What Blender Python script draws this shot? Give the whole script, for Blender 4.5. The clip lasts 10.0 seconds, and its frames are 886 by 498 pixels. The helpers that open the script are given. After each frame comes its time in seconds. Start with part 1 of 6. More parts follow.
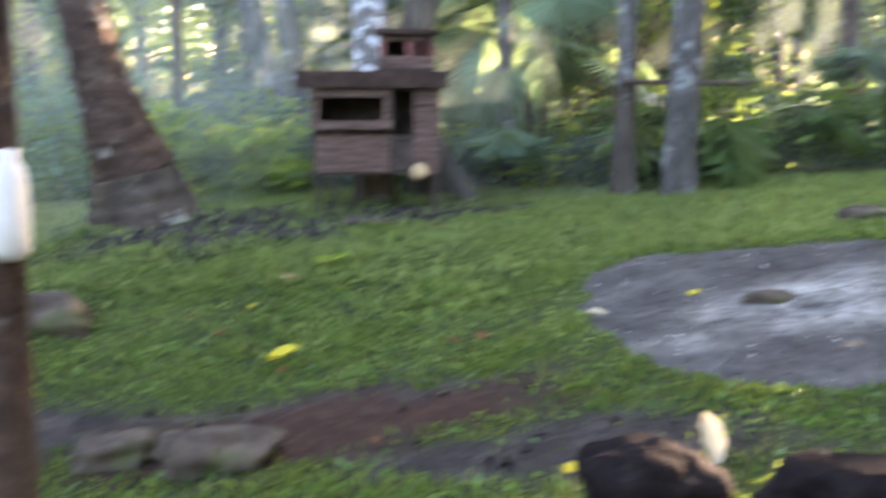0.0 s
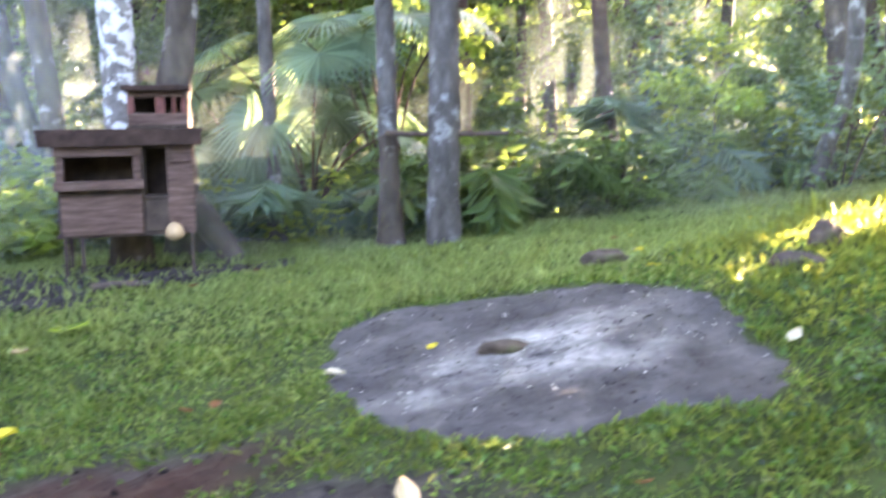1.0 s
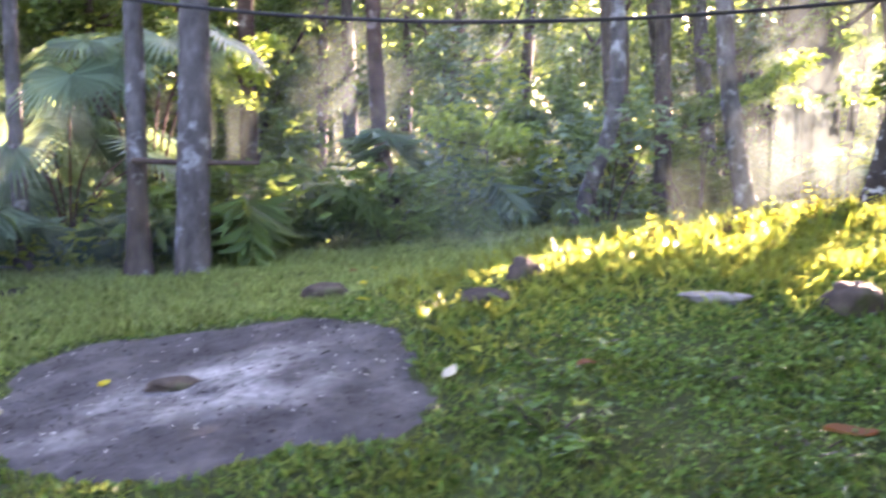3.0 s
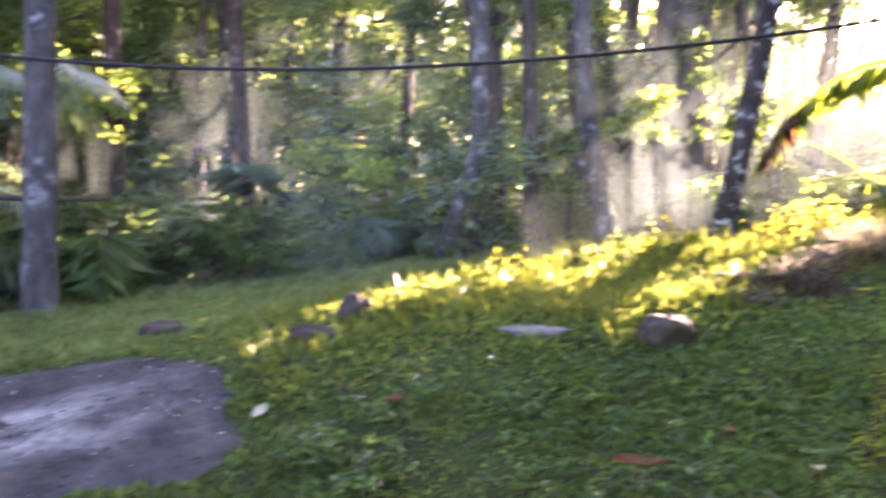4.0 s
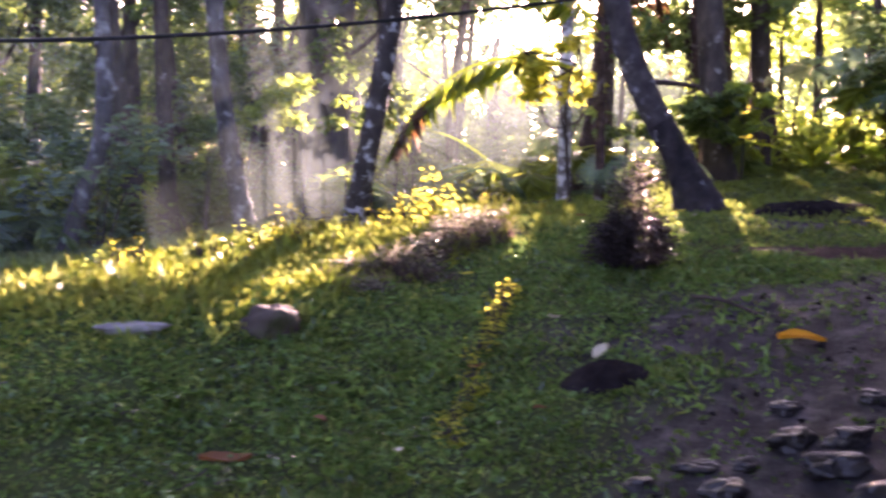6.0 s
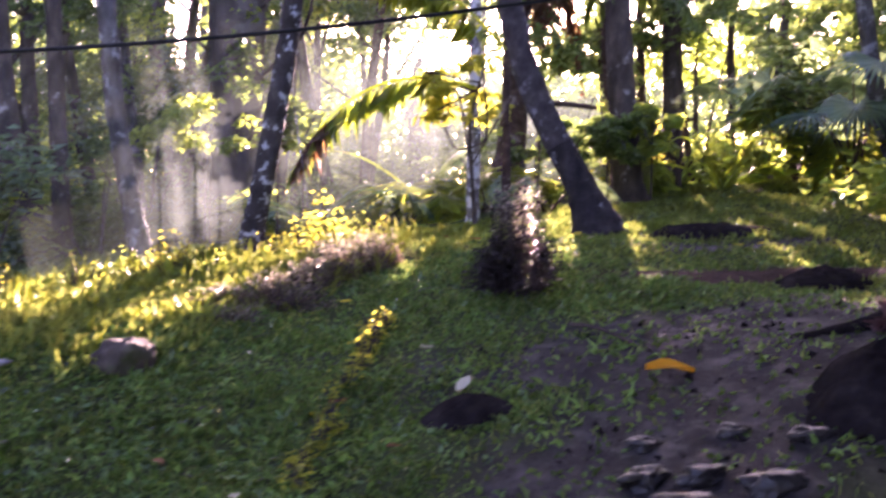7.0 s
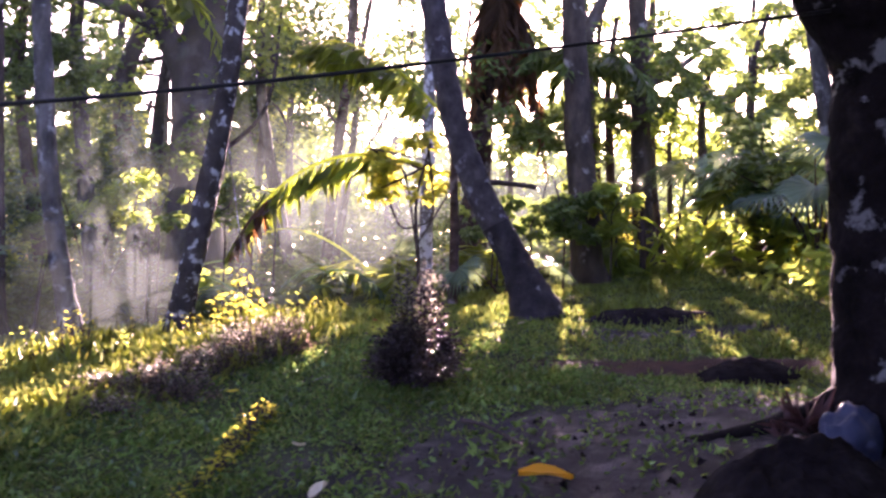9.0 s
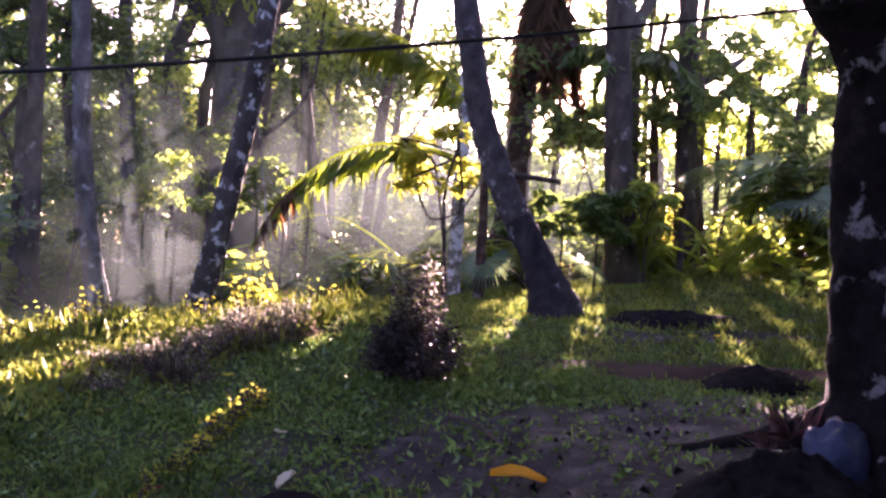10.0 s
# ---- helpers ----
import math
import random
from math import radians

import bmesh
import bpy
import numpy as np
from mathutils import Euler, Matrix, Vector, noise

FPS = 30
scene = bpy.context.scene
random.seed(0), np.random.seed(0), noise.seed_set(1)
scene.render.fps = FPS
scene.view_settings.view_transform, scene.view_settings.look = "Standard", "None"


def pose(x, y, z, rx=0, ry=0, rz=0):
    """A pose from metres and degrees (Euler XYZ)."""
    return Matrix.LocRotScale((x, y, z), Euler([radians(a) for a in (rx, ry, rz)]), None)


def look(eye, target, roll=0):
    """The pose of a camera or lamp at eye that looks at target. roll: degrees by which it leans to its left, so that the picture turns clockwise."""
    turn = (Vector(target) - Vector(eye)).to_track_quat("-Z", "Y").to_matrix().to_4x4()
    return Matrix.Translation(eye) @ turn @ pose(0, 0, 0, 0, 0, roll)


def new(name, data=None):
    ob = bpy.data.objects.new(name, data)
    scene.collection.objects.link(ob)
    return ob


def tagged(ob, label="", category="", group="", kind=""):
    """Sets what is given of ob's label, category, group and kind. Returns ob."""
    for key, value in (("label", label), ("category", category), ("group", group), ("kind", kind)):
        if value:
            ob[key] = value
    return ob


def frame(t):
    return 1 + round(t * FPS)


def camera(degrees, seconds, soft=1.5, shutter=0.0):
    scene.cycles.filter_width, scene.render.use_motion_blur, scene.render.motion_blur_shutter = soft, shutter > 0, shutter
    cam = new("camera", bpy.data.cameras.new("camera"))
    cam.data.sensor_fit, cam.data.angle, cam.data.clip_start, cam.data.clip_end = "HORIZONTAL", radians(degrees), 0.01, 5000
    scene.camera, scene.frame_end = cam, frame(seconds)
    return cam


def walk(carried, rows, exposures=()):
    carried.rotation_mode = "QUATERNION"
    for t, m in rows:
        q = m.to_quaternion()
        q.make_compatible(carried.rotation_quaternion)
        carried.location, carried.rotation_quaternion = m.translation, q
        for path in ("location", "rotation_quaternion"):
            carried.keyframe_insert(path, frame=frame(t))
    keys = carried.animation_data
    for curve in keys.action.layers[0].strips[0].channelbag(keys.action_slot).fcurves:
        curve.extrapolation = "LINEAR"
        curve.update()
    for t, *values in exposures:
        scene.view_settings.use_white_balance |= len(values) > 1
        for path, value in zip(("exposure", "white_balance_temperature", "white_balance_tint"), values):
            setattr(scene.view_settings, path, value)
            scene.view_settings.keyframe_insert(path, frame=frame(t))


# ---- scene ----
import itertools

# ---- the camera and its walk ----
cam = camera(47.4, 10.0, soft=2.5, shutter=0.9)
METRES, EYE, TILT, LEAN, TURN = 4.0, 1.45, -9.0, 0.0, 0.0
ROWS = [
    (0.0, 0.0, 0.0, 0.0, -0.0, 0.0, 0.0),
    (0.5, 0.0506, 0.0158, 0.01, -6.9, 1.77, 1.87),
    (1.0, 0.1119, 0.0153, 0.0136, -10.19, 2.42, 2.81),
    (1.5, 0.1816, 0.003, 0.0185, -11.13, 4.73, 1.58),
    (2.0, 0.23, -0.0042, 0.011, -14.33, 2.47, 1.12),
    (3.5, 0.3982, -0.0619, 0.0168, -19.84, 4.37, 3.13),
    (4.0, 0.446, -0.0934, 0.0192, -23.18, 4.9, 3.43),
    (4.5, 0.4716, -0.0984, 0.024, -29.85, 4.72, 3.93),
    (5.0, 0.4885, -0.0847, 0.0336, -37.08, 4.28, 4.83),
    (5.5, 0.5082, -0.1013, 0.0268, -38.99, 4.66, 5.45),
    (6.0, 0.5403, -0.1209, 0.0168, -41.61, 2.72, 5.8),
    (7.5, 0.7049, -0.1702, 0.0236, -45.9, 4.45, 6.33),
    (8.0, 0.7489, -0.1929, 0.0245, -45.88, 5.57, 6.21),
    (8.5, 0.8039, -0.1817, 0.0307, -44.36, 6.48, 5.65),
    (9.0, 0.8408, -0.194, 0.0258, -44.82, 7.81, 5.78),
    (9.5, 0.8896, -0.2187, 0.0239, -42.77, 8.06, 3.7),
    (10.0, 0.92, -0.2322, 0.0215, -41.89, 7.62, 2.97),
]
EXPOSURES = [(0.0, 5.05, 7150, 28), (0.8, 5.55, 7000, 32), (2.0, 5.28, 6800, 39), (3.5, 4.90, 6500, 50), (5.0, 4.13, 6300, 60), (6.0, 3.92, 6200, 64), (7.5, 3.95, 6050, 67), (8.5, 3.86, 6000, 68), (10.0, 3.50, 6000, 68)]
walk(cam, [(t, pose(0, 0, EYE, TILT, LEAN, TURN) @ pose(METRES * x, METRES * y, METRES * z, 90 + pitch, roll, yaw)) for t, x, y, z, yaw, pitch, roll in ROWS], EXPOSURES)

# ---- world, sun ----
SUN_AZ, SUN_EL = 50.5, 10.6          # degrees from +y towards +x, above the horizon
SUN = Vector((math.sin(radians(SUN_AZ)) * math.cos(radians(SUN_EL)), math.cos(radians(SUN_AZ)) * math.cos(radians(SUN_EL)), math.sin(radians(SUN_EL))))
world = bpy.data.worlds.new("sky")
scene.world = world
world.use_nodes = True
wn = world.node_tree.nodes
sky = wn.new("ShaderNodeTexSky")
sky.sky_type, sky.sun_disc = "NISHITA", False
sky.sun_elevation, sky.sun_rotation = radians(SUN_EL), radians(SUN_AZ)
sky.air_density, sky.dust_density = 1.0, 2.0
wn["Background"].inputs["Strength"].default_value = 0.09
world.node_tree.links.new(sky.outputs[0], wn["Background"].inputs["Color"])
lamp = bpy.data.lights.new("sun", "SUN")
lamp.energy, lamp.angle, lamp.color = 5.0, radians(1.0), (1.0, 0.83, 0.58)
sun = new("sun", lamp)
sun.matrix_world = look(tuple(SUN * 60), (0, 0, 0))


# ---- materials ----
def shader(name):
    m = bpy.data.materials.new(name)
    m.use_nodes = True
    nt = m.node_tree
    return m, nt, nt.nodes["Principled BSDF"]


def ramp(nt, fac, stops):
    r = nt.nodes.new("ShaderNodeValToRGB")
    while len(r.color_ramp.elements) < len(stops):
        r.color_ramp.elements.new(0.5)
    for e, (p, c) in zip(r.color_ramp.elements, stops):
        e.position, e.color = p, (*c, 1)
    nt.links.new(fac, r.inputs[0])
    return r.outputs[0]


def noise_tex(nt, scale, detail=4.0, rough=0.55, coords="Object", stretch=(1, 1, 1)):
    tc = nt.nodes.new("ShaderNodeTexCoord")
    mp = nt.nodes.new("ShaderNodeMapping")
    mp.inputs["Scale"].default_value = stretch
    n = nt.nodes.new("ShaderNodeTexNoise")
    n.inputs["Scale"].default_value, n.inputs["Detail"].default_value, n.inputs["Roughness"].default_value = scale, detail, rough
    nt.links.new(tc.outputs[coords], mp.inputs[0])
    nt.links.new(mp.outputs[0], n.inputs["Vector"])
    return n.outputs["Fac"]


def mixed(nt, fac, a, b):
    mx = nt.nodes.new("ShaderNodeMix")
    mx.data_type = "RGBA"
    for sock, v in ((mx.inputs[0], fac), (mx.inputs[6], a), (mx.inputs[7], b)):
        if isinstance(v, (int, float)):
            sock.default_value = v
        elif isinstance(v, tuple):
            sock.default_value = (*v, 1)
        else:
            nt.links.new(v, sock)
    return mx.outputs[2]


def bump(nt, bsdf, height, strength, distance):
    b = nt.nodes.new("ShaderNodeBump")
    b.inputs["Strength"].default_value, b.inputs["Distance"].default_value = strength, distance
    nt.links.new(height, b.inputs["Height"])
    nt.links.new(b.outputs[0], bsdf.inputs["Normal"])


def surface(name, stops, scale, rough=0.8, bump_scale=0.0, bump_depth=0.01, second=None, stretch=(1, 1, 1), metallic=0.0, gloss=0.22):
    """A solid surface: a colour ramp over noise, a second scale of stains, and relief."""
    m, nt, b = shader(name)
    col = ramp(nt, noise_tex(nt, scale, 6, 0.62, stretch=stretch), stops)
    if second:
        s_scale, s_lo, s_hi, s_col = second
        f = ramp(nt, noise_tex(nt, s_scale, 5, 0.6), [(s_lo, (0, 0, 0)), (s_hi, (1, 1, 1))])
        col = mixed(nt, f, col, s_col)
    nt.links.new(col, b.inputs["Base Color"])
    b.inputs["Roughness"].default_value, b.inputs["Metallic"].default_value = rough, metallic
    b.inputs["Specular IOR Level"].default_value = gloss
    if bump_scale:
        bump(nt, b, noise_tex(nt, bump_scale, 6, 0.65, stretch=stretch), 0.8, bump_depth)
    return m


def leaf_material(name, dark, light, glow, through_part=0.5, rough=0.45, patchy=False, gloss=0.28):
    """Thin leaves: gloss above, light passing through; each leaf its own tone."""
    m, nt, b = shader(name)
    geo = nt.nodes.new("ShaderNodeNewGeometry")
    col = ramp(nt, geo.outputs["Random Per Island"], [(0.0, dark), (0.75, light), (1.0, tuple(min(1, 1.35 * v) for v in light))])
    if patchy:
        patch_tone = ramp(nt, noise_tex(nt, 1.9, 5, 0.6), [(0.38, (0.45, 0.52, 0.50)), (0.52, (1, 1, 1)), (0.70, (1.12, 1.12, 0.9))])
        mul = nt.nodes.new("ShaderNodeMix")
        mul.data_type, mul.blend_type = "RGBA", "MULTIPLY"
        mul.inputs[0].default_value = 1.0
        nt.links.new(col, mul.inputs[6])
        nt.links.new(patch_tone, mul.inputs[7])
        col = mul.outputs[2]
    nt.links.new(col, b.inputs["Base Color"])
    b.inputs["Roughness"].default_value = rough
    b.inputs["Specular IOR Level"].default_value = gloss
    tr = nt.nodes.new("ShaderNodeBsdfTranslucent")
    tcol = ramp(nt, geo.outputs["Random Per Island"], [(0.0, tuple(0.6 * v for v in glow)), (1.0, glow)])
    nt.links.new(tcol, tr.inputs["Color"])
    mx = nt.nodes.new("ShaderNodeMixShader")
    mx.inputs[0].default_value = through_part
    nt.links.new(b.outputs[0], mx.inputs[1])
    nt.links.new(tr.outputs[0], mx.inputs[2])
    nt.links.new(mx.outputs[0], nt.nodes["Material Output"].inputs["Surface"])
    return m


def ground_material():
    m, nt, b = shader("mossy_lawn")
    at = nt.nodes.new("ShaderNodeAttribute")
    at.attribute_name = "soil"
    sep = nt.nodes.new("ShaderNodeSeparateColor")
    nt.links.new(at.outputs["Color"], sep.inputs[0])
    green = ramp(nt, noise_tex(nt, 2.2, 6, 0.65), [(0.25, (0.010, 0.020, 0.006)), (0.5, (0.034, 0.064, 0.014)), (0.75, (0.070, 0.118, 0.025))])
    fine = ramp(nt, noise_tex(nt, 34, 4, 0.7), [(0.35, (0, 0, 0)), (0.7, (1, 1, 1))])
    green = mixed(nt, fine, mixed(nt, 0.45, green, (0.05, 0.04, 0.02)), green)
    brown = ramp(nt, noise_tex(nt, 5, 8, 0.7), [(0.3, (0.014, 0.011, 0.013)), (0.5, (0.032, 0.027, 0.029)), (0.72, (0.115, 0.099, 0.101))])
    red = ramp(nt, noise_tex(nt, 9, 8, 0.7), [(0.3, (0.022, 0.008, 0.007)), (0.7, (0.068, 0.030, 0.023))])
    col = mixed(nt, sep.outputs[0], green, brown)
    col = mixed(nt, sep.outputs[1], col, red)
    nt.links.new(col, b.inputs["Base Color"])
    wet = ramp(nt, noise_tex(nt, 7, 6, 0.7), [(0.45, (0.85, 0.85, 0.85)), (0.62, (0.58, 0.58, 0.58))])
    nt.links.new(mixed(nt, sep.outputs[0], (0.95, 0.95, 0.95), wet), b.inputs["Roughness"])
    b.inputs["Specular IOR Level"].default_value = 0.2
    bump(nt, b, noise_tex(nt, 26, 8, 0.7), 0.9, 0.04)
    return m


def ash_material():
    m, nt, b = shader("wood_ash")
    at = nt.nodes.new("ShaderNodeAttribute")
    at.attribute_name = "soil"
    sep = nt.nodes.new("ShaderNodeSeparateColor")
    nt.links.new(at.outputs["Color"], sep.inputs[0])
    grey = ramp(nt, noise_tex(nt, 3.0, 8, 0.7), [(0.3, (0.030, 0.028, 0.030)), (0.5, (0.064, 0.061, 0.064)), (0.72, (0.135, 0.130, 0.130))])
    pale = ramp(nt, noise_tex(nt, 9.0, 6, 0.65), [(0.3, (0.20, 0.195, 0.195)), (0.6, (0.52, 0.51, 0.50))])
    wisp = nt.nodes.new("ShaderNodeMath")
    wisp.operation = "MULTIPLY"
    f = ramp(nt, noise_tex(nt, 2.6, 6, 0.7), [(0.40, (0.08, 0.08, 0.08)), (0.66, (1, 1, 1))])
    nt.links.new(f, wisp.inputs[0])
    nt.links.new(sep.outputs[0], wisp.inputs[1])
    col = mixed(nt, wisp.outputs[0], grey, pale)
    nt.links.new(col, b.inputs["Base Color"])
    b.inputs["Roughness"].default_value, b.inputs["Specular IOR Level"].default_value = 0.95, 0.2
    bump(nt, b, noise_tex(nt, 22, 8, 0.7), 0.8, 0.02)
    return m


M_GROUND, M_ASH = ground_material(), ash_material()
M_BARK_GREY = surface("lichen_palm_bark", [(0.3, (0.030, 0.028, 0.027)), (0.55, (0.090, 0.085, 0.083)), (0.8, (0.18, 0.178, 0.178))], 7, 0.9, 18, 0.02, (5, 0.55, 0.66, (0.26, 0.275, 0.285)), (1, 1, 0.5))
M_BARK_PALE = surface("pale_lichen_bark", [(0.3, (0.07, 0.065, 0.06)), (0.55, (0.19, 0.18, 0.175)), (0.8, (0.30, 0.30, 0.30))], 8, 0.9, 18, 0.015, (9, 0.495, 0.545, (0.56, 0.58, 0.62)))
M_BARK_BLOTCH = surface("dark_bark_with_white_lichen", [(0.3, (0.020, 0.016, 0.014)), (0.55, (0.055, 0.046, 0.042)), (0.8, (0.12, 0.105, 0.10))], 6, 0.9, 14, 0.03, (9, 0.56, 0.62, (0.34, 0.355, 0.365)), (1, 1, 0.7))
M_BARK_DARK = surface("dark_bark", [(0.3, (0.030, 0.024, 0.020)), (0.55, (0.075, 0.060, 0.050)), (0.8, (0.15, 0.12, 0.10))], 6, 0.9, 14, 0.03, (4, 0.60, 0.68, (0.30, 0.30, 0.28)), (1, 1, 0.5))
M_BARK_BOLE = surface("grey_brown_smooth_bark", [(0.3, (0.050, 0.040, 0.037)), (0.55, (0.100, 0.082, 0.076)), (0.8, (0.16, 0.14, 0.13))], 2.2, 0.9, 9, 0.03, (1.4, 0.55, 0.70, (0.19, 0.18, 0.17)), (1, 1, 0.35))
M_BARK_BROWN = surface("brown_palm_bark", [(0.3, (0.026, 0.015, 0.012)), (0.55, (0.075, 0.047, 0.037)), (0.8, (0.16, 0.115, 0.092))], 5, 0.9, 16, 0.03, (3, 0.58, 0.66, (0.24, 0.215, 0.20)), (1, 1, 1.6))
M_BARK_MAUVE = surface("mauve_grey_palm_bark", [(0.3, (0.026, 0.021, 0.023)), (0.55, (0.070, 0.060, 0.064)), (0.8, (0.14, 0.125, 0.132))], 8, 0.85, 18, 0.02, (6, 0.57, 0.65, (0.25, 0.25, 0.28)), (1, 1, 0.8))
M_BARK_FOOT = surface("dark_mauve_palm_foot", [(0.3, (0.014, 0.011, 0.013)), (0.55, (0.036, 0.030, 0.034)), (0.8, (0.080, 0.070, 0.076))], 8, 0.85, 16, 0.03, (6, 0.60, 0.67, (0.22, 0.22, 0.25)), (1, 1, 0.8))
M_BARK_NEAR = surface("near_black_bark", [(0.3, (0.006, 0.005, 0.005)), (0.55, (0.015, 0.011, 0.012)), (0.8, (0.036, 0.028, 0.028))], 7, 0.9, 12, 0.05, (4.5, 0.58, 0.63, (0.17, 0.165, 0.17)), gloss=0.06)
M_LEAF_DEEP = leaf_material("deep_green_leaf", (0.018, 0.045, 0.014), (0.080, 0.145, 0.045), (0.28, 0.40, 0.08), 0.42)
M_LEAF_FRESH = leaf_material("fresh_green_leaf", (0.045, 0.095, 0.022), (0.135, 0.230, 0.050), (0.56, 0.70, 0.10), 0.58)
# Blue-green leaf, its paleness holding the sky's sheen and the haze.
M_LEAF_BLUE = leaf_material("hazy_blue_green_leaf", (0.042, 0.082, 0.058), (0.115, 0.190, 0.135), (0.32, 0.46, 0.18), 0.4, 0.25)
# Leaf yellowed in its base colour to look lit by the sun.
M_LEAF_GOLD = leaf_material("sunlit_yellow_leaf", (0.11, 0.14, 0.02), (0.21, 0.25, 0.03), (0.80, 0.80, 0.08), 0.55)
M_FROND = leaf_material("palm_frond_leaflet", (0.030, 0.070, 0.014), (0.085, 0.150, 0.028), (0.58, 0.68, 0.08), 0.62, 0.35)
M_FROND_DRY = leaf_material("dry_palm_frond", (0.035, 0.022, 0.014), (0.10, 0.060, 0.036), (0.40, 0.19, 0.06), 0.4, 0.6)
# Lit copy of the short grass: the sun's yellow is in its colour.
M_GRASS_SUN = leaf_material("sunlit_grass_blade", (0.036, 0.072, 0.022), (0.105, 0.190, 0.052), (0.60, 0.66, 0.12), 0.5)
# Lit copy of the creeping weed, sunlight painted in as brighter green.
M_WEED_SUN = leaf_material("sunlit_weed_leaf", (0.045, 0.095, 0.024), (0.130, 0.215, 0.055), (0.60, 0.68, 0.12), 0.5)
# Haze over the far lawn is painted in as paler blades.
M_GRASS_HAZE = leaf_material("haze_paled_grass_blade", (0.11, 0.16, 0.06), (0.26, 0.36, 0.14), (0.50, 0.60, 0.18), 0.45, 0.5)
M_GRASS = leaf_material("short_grass_blade", (0.030, 0.070, 0.022), (0.090, 0.185, 0.054), (0.42, 0.52, 0.10), 0.47, 0.45, True)
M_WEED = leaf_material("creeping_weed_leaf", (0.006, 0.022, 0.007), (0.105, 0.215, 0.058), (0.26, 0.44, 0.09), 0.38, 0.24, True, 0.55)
M_PURPLE = leaf_material("dark_purple_leaf", (0.010, 0.007, 0.008), (0.036, 0.027, 0.028), (0.08, 0.06, 0.065), 0.15, 0.45)
M_HEDGE = leaf_material("brownish_purple_leaf", (0.022, 0.015, 0.012), (0.085, 0.062, 0.046), (0.34, 0.26, 0.17), 0.35, 0.4)
# Sun glints on the bushes, painted as a pale leaf colour.
M_PURPLE_GLINT = leaf_material("pale_leaf_glint", (0.13, 0.12, 0.09), (0.26, 0.24, 0.18), (0.60, 0.56, 0.42), 0.5, 0.2)
M_ROCK = surface("dark_field_stone", [(0.3, (0.032, 0.025, 0.021)), (0.55, (0.090, 0.070, 0.058)), (0.8, (0.20, 0.165, 0.14))], 4, 0.9, 14, 0.03, (3, 0.55, 0.68, (0.06, 0.08, 0.025)))
M_WET = surface("wet_black_stone", [(0.3, (0.008, 0.007, 0.008)), (0.55, (0.020, 0.017, 0.018)), (0.8, (0.030, 0.026, 0.028))], 6, 0.30, 12, 0.02, gloss=0.5)
M_EARTH = surface("dark_rooty_earth", [(0.3, (0.008, 0.006, 0.007)), (0.55, (0.020, 0.016, 0.017)), (0.8, (0.046, 0.038, 0.038))], 6, 1.0, 12, 0.05, gloss=0.03)
M_ROCK_FLAT = surface("pale_flat_stone", [(0.3, (0.14, 0.13, 0.13)), (0.7, (0.36, 0.34, 0.33))], 5, 0.8, 20, 0.015, (3, 0.58, 0.70, (0.07, 0.09, 0.03)))
M_WOOD = surface("weathered_grey_plank", [(0.3, (0.062, 0.036, 0.030)), (0.55, (0.135, 0.084, 0.070)), (0.8, (0.23, 0.16, 0.135))], 4, 0.85, 30, 0.006, (2.5, 0.55, 0.7, (0.10, 0.075, 0.06)), (1.0, 1.0, 9.0))
M_WOOD_DARK = surface("dark_brown_wood", [(0.3, (0.030, 0.022, 0.019)), (0.7, (0.095, 0.070, 0.058))], 6, 0.85, 30, 0.006)
M_RUST = surface("rusted_roof_sheet", [(0.3, (0.022, 0.014, 0.012)), (0.6, (0.060, 0.036, 0.029)), (0.8, (0.11, 0.07, 0.055))], 8, 0.95, 20, 0.008)
M_RED = surface("faded_red_paint", [(0.3, (0.10, 0.035, 0.032)), (0.7, (0.22, 0.09, 0.08))], 9, 0.7, 30, 0.004)
M_TAN = surface("tan_gourd_skin", [(0.3, (0.30, 0.20, 0.11)), (0.7, (0.52, 0.38, 0.23))], 8, 0.6, 20, 0.005)
M_SACK = surface("pale_blue_plastic_sack", [(0.3, (0.03, 0.038, 0.08)), (0.7, (0.07, 0.08, 0.14))], 6, 0.45, 14, 0.02)
M_WHITE = surface("white_plastic", [(0.3, (0.62, 0.58, 0.56)), (0.7, (0.84, 0.80, 0.78))], 5, 0.4, 12, 0.004)
M_CABLE = surface("black_cable_sheath", [(0.3, (0.012, 0.012, 0.013)), (0.7, (0.03, 0.03, 0.03))], 30, 0.45, 60, 0.001)
M_NUT = surface("brown_coconut_shell", [(0.3, (0.05, 0.032, 0.022)), (0.7, (0.10, 0.07, 0.055))], 14, 0.22, 50, 0.004)
M_YELLOW = leaf_material("fallen_yellow_leaf", (0.50, 0.42, 0.03), (0.66, 0.56, 0.05), (0.85, 0.70, 0.05), 0.3)
M_ORANGE = leaf_material("fallen_orange_leaf", (0.75, 0.30, 0.01), (0.85, 0.38, 0.02), (0.95, 0.45, 0.02), 0.3)
M_TUFT = leaf_material("dull_purple_spike_leaf", (0.030, 0.013, 0.014), (0.11, 0.055, 0.055), (0.25, 0.10, 0.08), 0.2, 0.5)
M_DEAD = leaf_material("dead_brown_leaf", (0.13, 0.055, 0.03), (0.22, 0.10, 0.05), (0.50, 0.18, 0.05), 0.25, 0.6)
M_PALE = leaf_material("dry_cream_leaf", (0.48, 0.42, 0.30), (0.62, 0.56, 0.42), (0.6, 0.5, 0.3), 0.25, 0.6)

M_PALE_ASH = surface("pale_ash_flake", [(0.3, (0.45, 0.43, 0.40)), (0.7, (0.75, 0.73, 0.70))], 20, 0.9)


